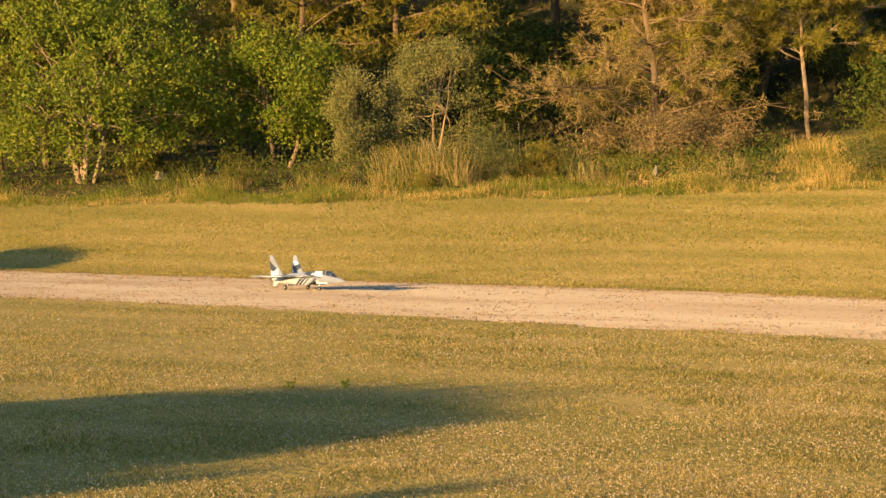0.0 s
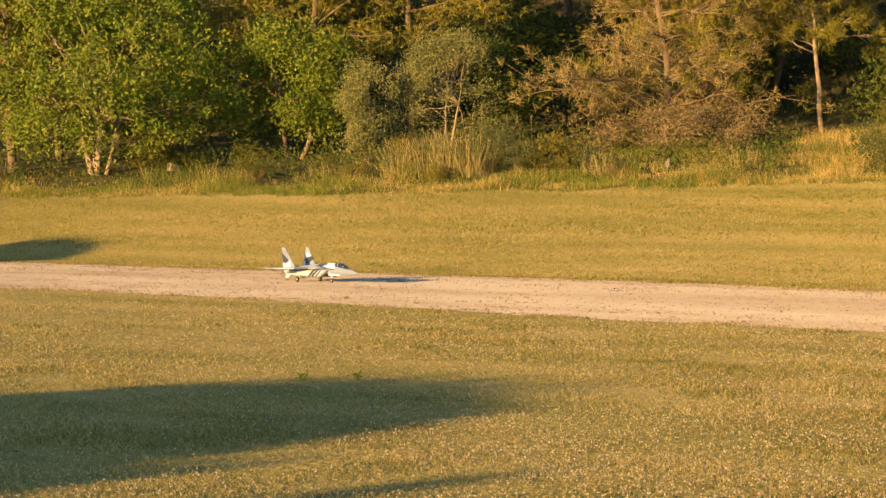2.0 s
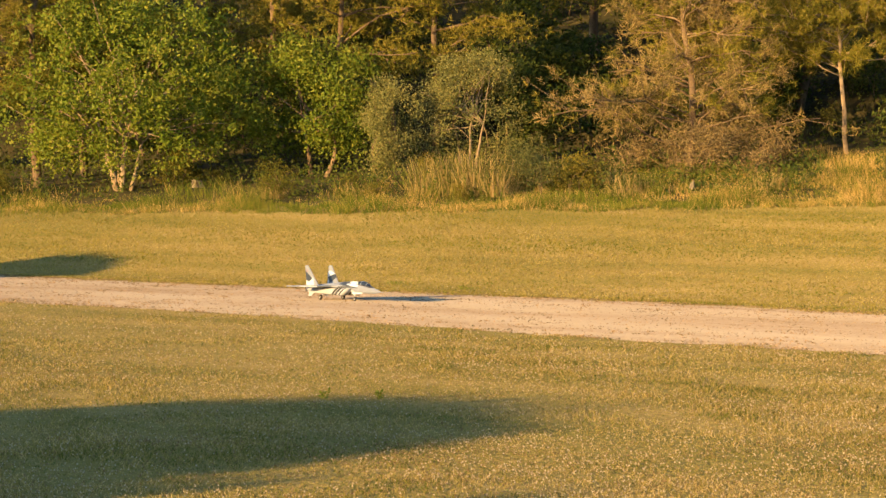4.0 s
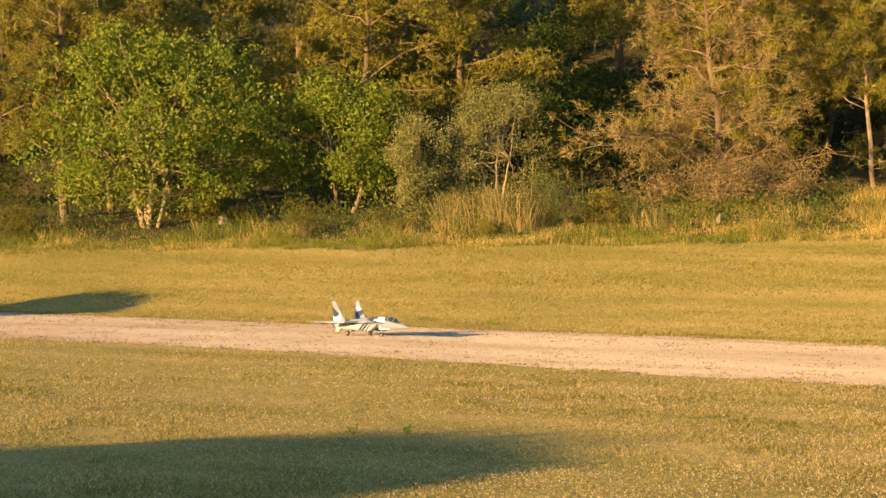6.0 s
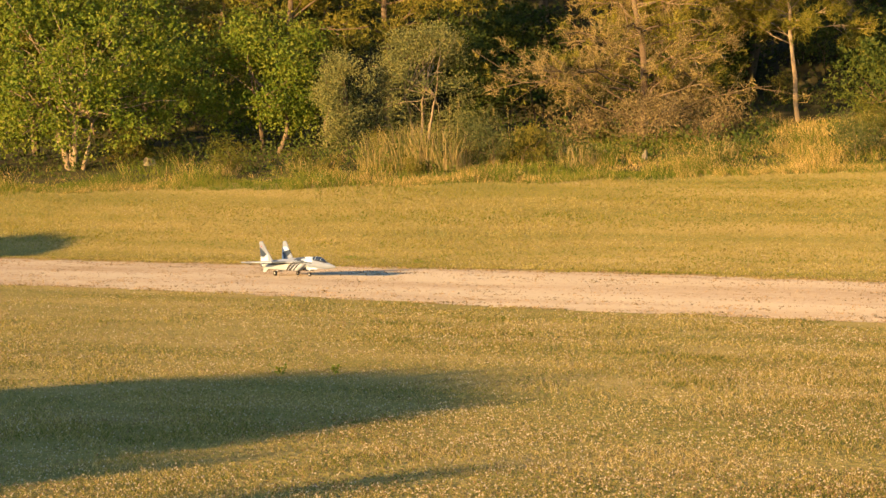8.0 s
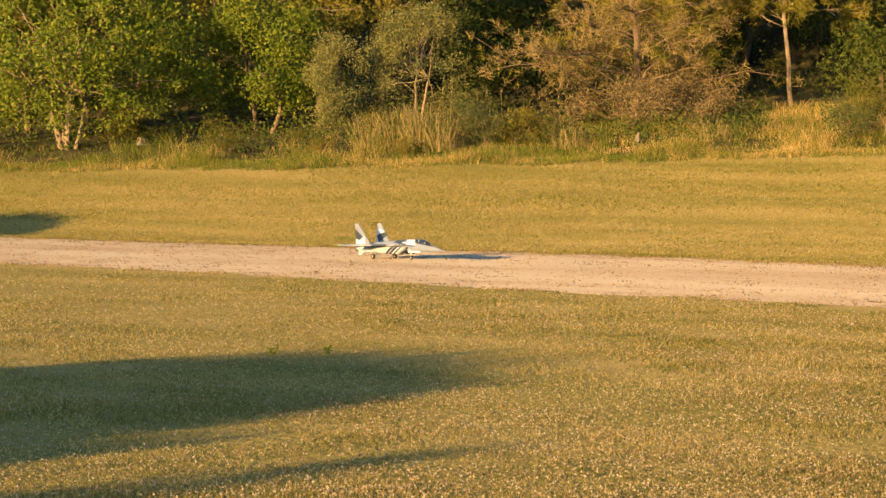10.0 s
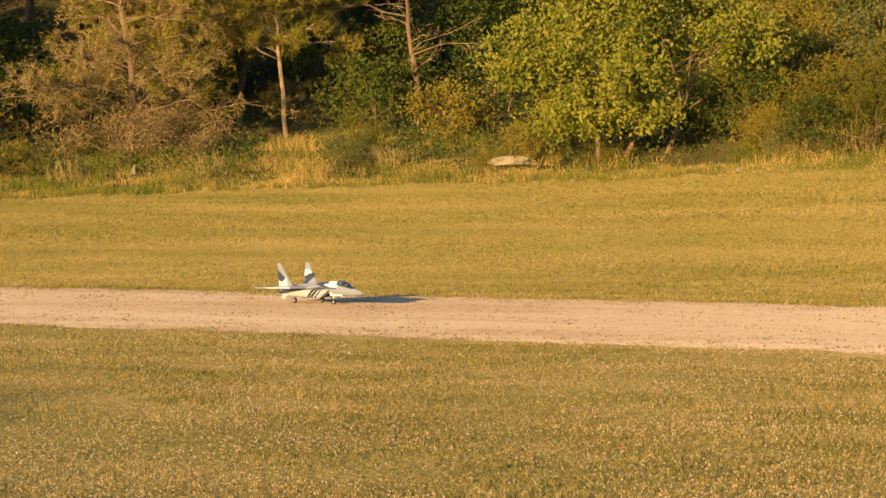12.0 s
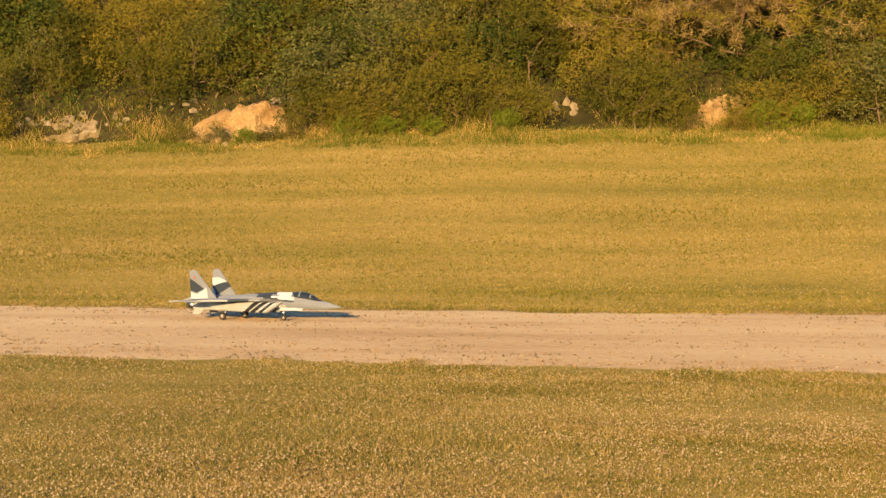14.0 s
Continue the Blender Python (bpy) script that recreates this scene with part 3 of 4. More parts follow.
def wood():
    # multi-stemmed tree with broad bright leaves
    p = site(-52.4, 0.36)
    w, h = size_at(p, 5.0), size_at(p, 4.1)
    broadleaf("fig_tree", p, lobes(w * 1.08, h * 0.95, 52, h * 0.06, seed=4) + [(math.cos(a) * w * 0.36, math.sin(a) * w * 0.34, h * (0.20 + 0.05 * math.sin(3 * a)), 0.62, 0.6, 0.5) for a in np.linspace(0, 5.9, 13)], [(.25, -.4, -.75, -.3, 1.3), (.35, -.5, -.25, -.6, 1.4), (.4, -.4, .15, -.2, 1.5), (.5, -.5, .55, -.4, 1.5), (.62, -.3, 1.0, -.2, 1.3), (.1, -.2, -.9, .3, 1.1)],
              M_FIG, M_PALEBARK, 0.12, 4700, 12, "spreading multi-stemmed tree with broad bright green leaves", stem_r=0.07, tight=0.105, gaps=1.3, wide=0.30)
    # leafy tree between the fig and the olives
    p = site(-48.4, 0.66)
    w, h = size_at(p, 3.0), size_at(p, 3.0)
    broadleaf("leafy_tree", p, lobes(w, h * 0.95, 22, h * 0.05, seed=8), [(-.2, 0, -.5, 0, 1.3), (.4, 0, .8, 0, 1.2)], M_FIG, M_BARK, 0.10, 3300, 9, "bushy green broad-leaved tree at the wood's edge")
    p = site(-46.8, 0.55)
    h = size_at(p, 2.3)
    broadleaf("olive_tree", p, lobes(size_at(p, 1.4), h * 0.98, 14, h * 0.0, seed=9), [(0, 0, .1, 0, 1.0), (-.4, -.2, -.9, 0, .9)], M_OLIVE, M_BARK, 0.075, 2000, 10, "small grey-green wild olive tree", tight=0.13, wide=0.2, stem_r=0.06)
    p = site(-45.2, 0.75)
    h = size_at(p, 2.75)
    broadleaf("olive_tree", p, lobes(size_at(p, 2.2), h * 1.0, 26, 0.0, seed=12), [(-.2, 0, -.7, 0, 1.5), (0, 0, .1, 0, 1.6), (.2, 0, .6, 0, 1.5)], M_OLIVE, M_PALEBARK, 0.08, 2600, 10, "taller grey-gold wild olive with slender bare stems", tight=0.13, wide=0.2, stem_r=0.045)
    p = site(-43.95, 0.95)
    h = size_at(p, 2.45)
    broadleaf("dark_shrub", p, lobes(size_at(p, 1.2), h * 0.9, 8, h * 0.05, seed=13), [(0, 0, 0, 0, .8)], M_DARKLEAF, M_BARK, 0.11, 600, 9, "dark green evergreen shrub beside the olive", "shrub", stem_r=0.05)
    # half-dead pine, all brown twigs
    p = site(-40.5, 0.84)
    pine("dry_pine", p, size_at(p, 6.4), (-0.9, 0.3), 0.15, 0.25, size_at(p, 2.55), 74, 9, M_BROWN, M_BARK, "half-dead brown pine with dense dry twigs", per=8, length=0.24, width=0.011, droop=0.10, twigs=11, green=(M_NEEDLE, 0.62))
    p = site(-40.3, 0.72)
    broadleaf("dry_shrub", p, lobes(size_at(p, 2.1), size_at(p, 1.15), 12, 0, seed=14), [(0, 0, .1, 0, .4), (-.5, 0, -.7, 0, .4)], M_TANGLE, M_BARK, 0.11, 620, 9, "tangle of dry brown twigs at the foot of the half-dead pine", "shrub", stem_r=0.03, wide=0.12)
    for az, el, wide, tall, seed in ((-39.2, 0.80, 1.5, 1.0, 24), (-41.9, 0.80, 1.3, 0.8, 25)):
        p = site(az, el)
        broadleaf("dry_shrub", p, lobes(size_at(p, wide), size_at(p, tall), 12, 0, seed=seed), [(0, 0, .1, 0, .4), (-.3, 0, -.5, 0, .4)], M_TANGLE, M_BARK, 0.11, 420, 9, "dry golden-brown scrub beside the half-dead pine", "shrub", stem_r=0.025, wide=0.12)
    p = site(-38.75, 1.75)
    h = size_at(p, 1.9)
    broadleaf("green_shrub", p, lobes(size_at(p, 1.0), h * 0.92, 9, h * 0.05, seed=15), [(0, 0, 0, 0, .8)], M_DARKLEAF, M_BARK, 0.11, 650, 9, "dark leafy shrub between the two pines", "shrub", stem_r=0.05)
    # pine with a clear pale trunk
    p = site(-37.3, 1.24)
    pine("pine_tree", p, size_at(p, 5.2), (-1.0, 0), 0.09, 2.3, size_at(p, 1.55), 46, 12, M_NEEDLE, M_PALEBARK, "Aleppo pine with a bare leaning pale trunk", twigs=9)
    p = site(-35.3, 1.65)
    h = size_at(p, 2.4)
    broadleaf("green_shrub", p, lobes(size_at(p, 2.0), h * 0.9, 14, h * 0.05, seed=17), [(-.3, 0, -.4, 0, 1.1), (.3, 0, .5, 0, 1.1)], M_DARKLEAF, M_BARK, 0.13, 1000, 9, "tall dark green shrub beside the pine", "shrub", stem_r=0.06)
    p = site(-33.9, 1.1)
    h = size_at(p, 1.35)
    broadleaf("low_shrub", p, lobes(size_at(p, 1.7), h, 9, 0, seed=18), [(0, 0, .2, 0, .5)], M_MAQUIS, M_BARK, 0.10, 550, 9, "low olive-green shrub at the foot of the wood", "shrub", stem_r=0.035)
    # dead pine in the dark gap of the wood
    p = spot(-34.5, float(edge(np.array(-34.5))) + 11)
    pine("dead_pine", p, 6.5, (-0.5, 0), 0.11, 1.0, 2.0, 18, 2, M_TANGLE, M_BARK, "dead pine with bare grey-brown boughs in the wood", per=4, twigs=3)
    # round yellow-green tree
    p = site(-29.75, 0.86)
    w, h = size_at(p, 6.3), size_at(p, 4.0)
    broadleaf("carob_tree", p, lobes(w, h * 0.98, 36, h * 0.03, seed=22), [(-.75, -1.1, -1.0, -.7, 1.2), (-.2, -.7, .1, -.4, 1.1), (.6, 0, 1.0, .1, 1.0)], M_CAROB, M_BARK, 0.125, 4300, 12, "wide rounded carob-like tree with yellow-green leaves", stem_r=0.08, tight=0.105, gaps=1.3, wide=0.30)
    # pine at the far end of the meadow
    p = site(-54.2, 0.36)
    pine("pine_tree", p, size_at(p, 6.2), (-0.35, 0.2), 0.17, 2.2, size_at(p, 1.9), 44, 10, M_NEEDLE, M_BARK, "tall Aleppo pine beside the fig tree", twigs=7)
    p = site(-6.0, 2.4)
    pine("pine_tree", p, size_at(p, 3.4), (0.5, 0.2), 0.12, 0.5, size_at(p, 3.4), 44, 12, M_BROWN, M_BARK, "low spreading pine with long bare grey boughs", droop=0.18, twigs=7, green=(M_NEEDLE, 0.45))


def back_wood():
    """Taller pines and dark evergreens up the slope, in a few builds that repeat."""
    r = np.random.default_rng(31)
    sources = []
    for k, (az, up) in enumerate([(-48.0, 11), (-51.0, 13), (-45.9, 13)]):
        q = spot(az, float(edge(np.array(az))) + up)
        sources.append(puff_pine("pine_tree", q, 8.6 + 0.5 * k, 3.3, 26, 50, "tall golden-green Aleppo pine in the wood behind", seed=3 + k))
        sources[-1]["group"] = "pines of the wood"
    rows = [(-53.2, 9), (-55.6, 12), (-57.6, 13), (-49.6, 20), (-47.2, 21), (-52.4, 19), (-55.0, 24), (-40.2, 16), (-42.6, 22), (-38.4, 18), (-36.2, 20),
            (-34.6, 27), (-33.2, 23), (-31.6, 25), (-29.8, 21), (-27.6, 24), (-25.4, 26), (-22.6, 22), (-18.8, 16), (-12.6, 13)]
    for k, (az, up) in enumerate(rows):
        q = spot(az, float(edge(np.array(az))) + up)
        c = copy_thing(sources[k % 3], pose(q.x, q.y, q.z - 0.2, 0, 0, r.uniform(0, 360)))
        f = r.uniform(0.85, 1.15)
        c.scale = (f, f, f * r.uniform(0.9, 1.1))
    kinds = []
    for k, (m, lf, sz, lab) in enumerate([(M_MAQUIS, 0.085, 1.0, "olive-brown mastic shrub of the hillside scrub"), (M_DARKLEAF, 0.11, 1.0, "dark evergreen shrub in the wood"), (M_MAQUIS, 0.075, 1.0, "rounded mastic shrub of the hillside scrub"),
                                          (M_SAGE, 0.085, 1.0, "grey-green wild olive shrub of the scrub"), (M_DARKLEAF, 0.10, 1.0, "dark holm oak shrub of the scrub"), (M_FIG, 0.12, 1.0, "fresh green low bush at the meadow's edge")]):
        kinds.append(broadleaf("shrub", spot(-60 - 3 * k, 110), mounds(2.7, 2.2, 9 + k % 3, 40 + k), [(0, 0, .1, 0, .5), (-.3, 0, -.5, .1, .5)], m, M_BARK, lf * 0.85, 230 if m == M_DARKLEAF else 330, 10, lab, "shrub", stem_r=0.03, limbs=3, group="scrub", tight=0.07, gaps=0.0, fine=True, face=0.8))
    spots = []
    for b0, step, lo, hi in ((1.3, 1.25, 0.6, 0.9), (2.9, 1.2, 0.75, 1.1), (4.8, 1.2, 0.85, 1.3), (7.0, 1.2, 0.9, 1.4), (9.6, 1.25, 1.0, 1.5), (12.6, 1.3, 1.1, 1.6), (16.5, 1.5, 1.2, 1.8)):
        for az in np.arange(-27.4, -2.0, step):            # scrub in ranks up the steep side
            if b0 > 10 and az > (-20 if b0 > 14 else -12):
                continue
            az += r.uniform(-0.45, 0.45)
            spots.append((az, float(edge(np.array(az))) + b0 + r.uniform(-0.8, 0.8), r.choice([0, 2, 0, 2, 3, 4]), r.uniform(lo, hi)))
    for k in range(58):        # understorey of the wood, its dark leaf colour standing for shade
        az = r.uniform(-58, -27)
        spots.append((az, float(edge(np.array(az))) + 9.0 + 24 * r.random() ** 1.1, r.choice([1, 4, 1, 4]), r.uniform(0.9, 1.5)))
    for k in range(46):        # low bushes at its foot
        az = r.uniform(-57.5, -26)
        spots.append((az, float(edge(np.array(az))) + 1.8 + 4.0 * r.random(), r.choice([0, 2, 0, 2, 3]), r.uniform(0.3, 0.7)))
    for az, rr, k, sc in [(-24.2, 1.4, 0, .6), (-23.2, 1.8, 2, .75), (-22.3, 1.3, 0, .55), (-15.35, 1.4, 0, .85), (-14.5, 1.6, 2, .8), (-13.6, 1.3, 0, .65), (-12.6, 1.7, 2, .85), (-11.6, 1.5, 0, .8),
                          (-9.1, 1.6, 2, .85), (-8.2, 1.5, 0, .9), (-5.9, 1.7, 2, .9), (-4.8, 1.4, 0, .8), (-3.6, 1.6, 2, .9), (-26.9, 1.5, 3, .5), (-17.5, 0.2, 3, .28), (-16.4, 0.3, 0, .25), (-18.3, 0.35, 2, .32), (-15.9, 0.4, 2, .36), (-7.6, 0.4, 2, .36), (-6.5, 0.4, 0, .36), (-14.7, 0.3, 5, .34), (-13.9, 0.4, 5, .3), (-13.0, 0.3, 5, .3), (-11.4, 0.4, 5, .34), (-5.9, 0.4, 5, .42), (-5.2, 0.5, 5, .4), (-16.9, 0.15, 5, .24), (-23.6, 0.3, 5, .3)]:
        spots.append((az, float(edge(np.array(az))) + rr, k, sc))
    for az in np.concatenate([[-44.2, -43.5, -43.8, -44.4, -43.2], np.linspace(-34.8, -24.5, 17)]):                  # dark thicket behind the round tree, higher up; dark leaves stand for shaded gaps
        spots.append((az + r.normal(0, 0.3), float(edge(np.array(az))) + r.uniform(17, 30), r.choice([1, 4]), r.uniform(1.3, 1.9)))
    bare = [(-20.4, 1.0), (-17.1, 1.45), (-10.1, 0.65), (-7.1, 0.9)]
    for az, rg, k, s in spots:
        if abs(az + 34.2) < 0.8 and s > 0.75 and rg < float(edge(np.array(az))) + 14:                # gap between the pine and the round tree, its floor colour standing for shade
            continue
        if any(abs(az - b) < w for b, w in ((-37.3, 1.15), (-52.4, 1.0), (-30.0, 0.7), (-54.2, 0.4), (-41.0, 1.2), (-34.2, 0.9))) and rg < float(edge(np.array(az))) + 13:
            rg = float(edge(np.array(az))) + 13.5 + 6 * r.random()
        if any(abs(az - b) < w and 0.5 < rg - float(edge(np.array(az))) < 3.2 for b, w in bare):
            rg += 3.4
        q = spot(az, rg)
        c = copy_thing(kinds[k], pose(q.x, q.y, q.z - 0.08, 0, 0, r.uniform(0, 360)))
        c.scale = (s * r.uniform(0.9, 1.25), s * r.uniform(0.9, 1.2), s)


def shade_trees():
    """Trees that stand behind the viewer and throw the long evening shadows over the field."""
    back = Vector((-math.sin(radians(SUN_AZ)), -math.cos(radians(SUN_AZ)), 0))
    for (x, y, z), dist, w, deep, lab in [((-15.6, 14.6, 0), 22, 7.4, 1.7, "broad clipped evergreen bush at the field's sunny side"), ((-10.4, 9.1, 0), 22, 0.5, 1.2, "slim young tree at the field's sunny side"),
                                          ((-23.8, 14.3, 0), 23, 1.3, 1.2, "slim young tree beside a round tree"), ((-53.6, 43.5, 0.82), 24, 9.8, 0.07, "unseen flat crown added to shade a band at the field's end")]:
        q = Vector((x, y, 0)) + back * dist
        h = dist * math.tan(radians(SUN_EL)) + z
        if w > 7.2:
            blobs = []
            for u in np.arange(-3.2, 3.9, 0.42):
                crest = float(np.interp(u, [-3.2, -1.94, -1.45, -0.5, 0.3, 2.06, 2.5, 3.3, 3.9], [2.45, 2.75, 3.13, 3.27, 3.25, 2.94, 2.61, 2.25, 1.8]))
                blobs += [(u, 0, crest - 0.42, 0.36, 0.7, 0.42), (u, 0, crest - 1.0, 0.4, 0.8, 0.6), (u, 0, crest - 1.7, 0.4, 0.8, 0.6), (u, 0, 0.65, 0.4, 0.8, 0.6)]
            broadleaf("shade_tree", q, blobs, [(-1.8, 0, -1.8, 0, h * 0.45), (0.4, 0, 0.4, 0, h * 0.45)], M_DARKLEAF, M_BARK, 0.15, 8600, 10, lab, tight=0.08, stem_r=0.10, gaps=0.0, fine=True)
            continue
        if w > 6:
            # unseen crown, flattened and thinned to throw only a faint band of shadow
            blobs = [(u * w / 7, 0, h - deep * (1.0 + 0.05 * u * u), w / 7, w / 10, deep) for u in (-3, -2, -1, 0, 1, 2, 3)]
            broadleaf("shade_tree", q, blobs, [(-4, 0, -4, 0, h * 0.7)], M_DARKLEAF, M_BARK, 0.08, 520, 9, lab, tight=0.05, stem_r=0.10, gaps=0.0)
            continue
        broadleaf("shade_tree", q, [(0, 0, h - deep, w / 2, w / 3, deep), (0, 0, max(0.9, h - deep * 1.4), w * 0.45, w * 0.3, deep * 0.9), (0, 0, max(0.9, h * 0.4), w * 0.42, w * 0.3, h * 0.4)],
                  [(0, 0, 0, 0, h * 0.45)], M_DARKLEAF, M_BARK, 0.26, int(300 + 260 * w), 9, lab, tight=0.12, stem_r=0.12, gaps=0.0)


wood()
back_wood()
shade_trees()


# ---------------------------------------------------------------- rocks, clay banks, clumps
def boulder(at, sx, sy, sz, mat, seed, rough=0.24, cuts=3):
    bm = bmesh.new()
    bmesh.ops.create_icosphere(bm, subdivisions=cuts, radius=1.0)
    for v in bm.verts:
        n = noise.noise(v.co * 1.3 + Vector((seed * 3.1, 0, 0))) + 0.5 * noise.noise(v.co * 3.1 + Vector((0, seed * 1.7, 0)))
        v.co *= 1 + rough * n * 2
        v.co.x *= sx
        v.co.y *= sy
        v.co.z = max(v.co.z, -0.5) * sz
    return bm


def stone(az, el, w, h, label, name="rock", mat=None, seed=1, group="", d=0.8):
    p = site(az, el)
    ob = part(name, boulder(p, w / 2, w / 2 * d, h / 1.4, mat, seed, cuts=1 if name == "limestone_block" else 3), mat or M_ROCK)
    ob.matrix_basis = pose(p.x, p.y, p.z + h * (0.12 if name == "limestone_block" else 0.3), 0, 0, -az + 8 * seed)
    tagged(ob, label, "rock", group)
    return ob


def stones():
    stone(-32.5, 0.60, 1.25, 0.22, "flat white limestone slab lying in the grass", seed=2)
    stone(-50.9, 0.40, 0.40, 0.24, "pale limestone boulder under the fig tree", seed=3)
    stone(-40.5, 0.44, 0.17, 0.26, "small upright pale stone in the tall grass", seed=4)
    stone(-56.0, 0.40, 0.5, 0.3, "low pale rock beside the far pine", seed=5)
    r = np.random.default_rng(5)
    for k, (az, w) in enumerate([(-29.7, .18), (-27.8, .30), (-27.3, .16), (-25.5, .2), (-17.3, .22), (-16.9, .14), (-16.6, .12), (-24.6, .2), (-24.1, .14), (-31.3, .2)]):
        e = float(np.interp(az, AZ_K, EDGE_EL)) - r.uniform(0.0, 0.12)
        stone(az, e, w * 0.65, w * 0.32, "small pale fieldstone at the meadow's edge", "fieldstone", seed=10 + k, group="fieldstones")
    for az, el, n, wid, lab in [(-20.5, 1.30, 44, 1.0, "broken white limestone of the outcrop"), (-10.1, 1.6, 9, 0.6, "broken white limestone block"), (-18.2, 1.74, 6, 0.4, "pale stone on top of the clay bank"), (-16.2, 1.76, 9, 0.5, "pale stone on top of the clay bank"),
                                (-13.3, 1.8, 5, 0.4, "pale stone among the scrub"), (-17.8, 3.0, 6, 0.5, "pale rock up the slope")]:
        for k in range(n):
            stone(az + r.normal(0, 0.46) * wid, el + r.normal(0, 0.09), r.uniform(0.10, 0.28), r.uniform(0.08, 0.18), lab, "limestone_block", seed=30 + k, group="limestone blocks")


def clay_bank(az, el0, el1, wide, label, mt=None):
    """A bare clay face cut into the foot of the slope."""
    p = site(az, el0)
    w, h = size_at(p, wide), size_at(p, el1 - el0)
    nx, nz = 36, 14
    v = []
    for k in range(nz + 1):
        for i in range(nx + 1):
            u, t = i / nx * 2 - 1, k / nz
            top = h * float(np.interp(u, [-1, -0.6, -0.1, 0.35, 0.75, 1], [0, 0.38, 0.80, 1.0, 0.92, 0])) * (0.88 + 0.22 * noise.noise(Vector((u * 2.1, az, 0))) + 0.09 * noise.noise(Vector((u * 7.3, az, 3))))
            z = -0.2 + (top + 0.2) * t
            y = -0.8 + 1.5 * t ** 1.3 + 0.34 * noise.noise(Vector((u * 5, t * 3, az))) + 0.5 * u * u
            v.append((u * w / 2, y, z + 0.05 * noise.noise(Vector((u * 7, t * 6, az + 4)))))
    m = nx + 1
    f = [(k * m + i, k * m + i + 1, (k + 1) * m + i + 1, (k + 1) * m + i) for k in range(nz) for i in range(nx)]
    n0 = len(v)
    v += [(x, y + 1.6, -0.4) for x, y, z in v[nz * m:]]       # back slope into the hill
    f += [(nz * m + i, nz * m + i + 1, n0 + i + 1, n0 + i) for i in range(nx)]
    ob = part("clay_bank", mesh("clay_bank", v, f, mt or M_CLAY), smooth=True)
    ob.matrix_basis = pose(p.x, p.y, p.z, 0, 0, -az)
    tagged(ob, label, "bank")


def straw_clumps():
    r = np.random.default_rng(77)
    for az, el, h, n, lab in [(-46.1, 0.30, 1.25, 150, "big straw-coloured clump of tall reed grass"), (-45.6, 0.32, 1.4, 170, "big straw-coloured clump of tall reed grass"), (-45.1, 0.30, 1.45, 180, "big green and straw clump of tall reed grass"),
                              (-44.6, 0.30, 1.2, 180, "big green clump of tall reed grass"), (-43.2, 0.6, 0.9, 150, "green-gold clump of tall reed grass"), (-42.4, 0.55, 0.8, 150, "green-gold clump of tall reed grass"),
                              (-41.9, 0.35, 0.75, 160, "fresh green grass clump"), (-47.6, 0.25, 0.5, 90, "straw clump of verge grass"), (-49.3, 0.2, 0.5, 90, "straw clump of verge grass"),
                              (-35.0, 0.6, 0.7, 110, "straw clump of verge grass"), (-38.9, 0.5, 0.7, 110, "straw clump of verge grass"), (-26.0, 0.85, 0.9, 170, "green-gold clump of tall reed grass"),
                              (-25.4, 0.9, 0.8, 160, "green-gold clump of tall reed grass"), (-26.8, 0.8, 0.7, 150, "green-gold clump of tall reed grass"), (-17.4, 2.9, 1.0, 120, "tall green reed clump on the slope"), (-8.4, 2.6, 1.2, 130, "tall straw reed clump on the slope")]:
        p = site(az, el)
        k = n * 4
        a = rng.uniform(0, 6.28, k)
        rad = 0.62 * np.sqrt(rng.random(k))
        base = np.stack([np.cos(a) * rad, np.sin(a) * rad, np.full(k, -0.05)], -1)
        b = a + rng.normal(0, 0.9, k)
        out = np.stack([np.cos(b), np.sin(b), 0 * a], -1)
        hh = (h * 0.9 * (0.2 + 0.95 * rng.random(k) ** 1.8))[:, None]
        bend = rng.uniform(0.05, 0.8, k)[:, None]
        sd = np.stack([-np.sin(a), np.cos(a), 0 * a], -1) * rng.uniform(0.003, 0.007, k)[:, None]
        up = np.array([0, 0, 1.0])
        m1, m2 = base + out * hh * bend * 0.25 + up * hh * 0.55, base + out * hh * bend * 0.6 + up * hh * 0.88
        tip = base + out * hh * bend + up * hh * (1.02 - bend * 0.4)
        v = np.stack([base - sd, base + sd, m1 - sd, m1 + sd, m2 - sd * .7, m2 + sd * .7, tip], 1).reshape(-1, 3)
        o = np.arange(k)[:, None] * 7
        t = np.concatenate([o + q for q in ([0, 1, 3], [0, 3, 2], [2, 3, 5], [2, 5, 4], [4, 5, 6])])
        ob = part("reed_clump", mesh("reed_clump", v, t, M_REED))
        ob.matrix_basis = pose(p.x, p.y, p.z)
        tagged(ob, lab, "grass clump", "reed clumps")


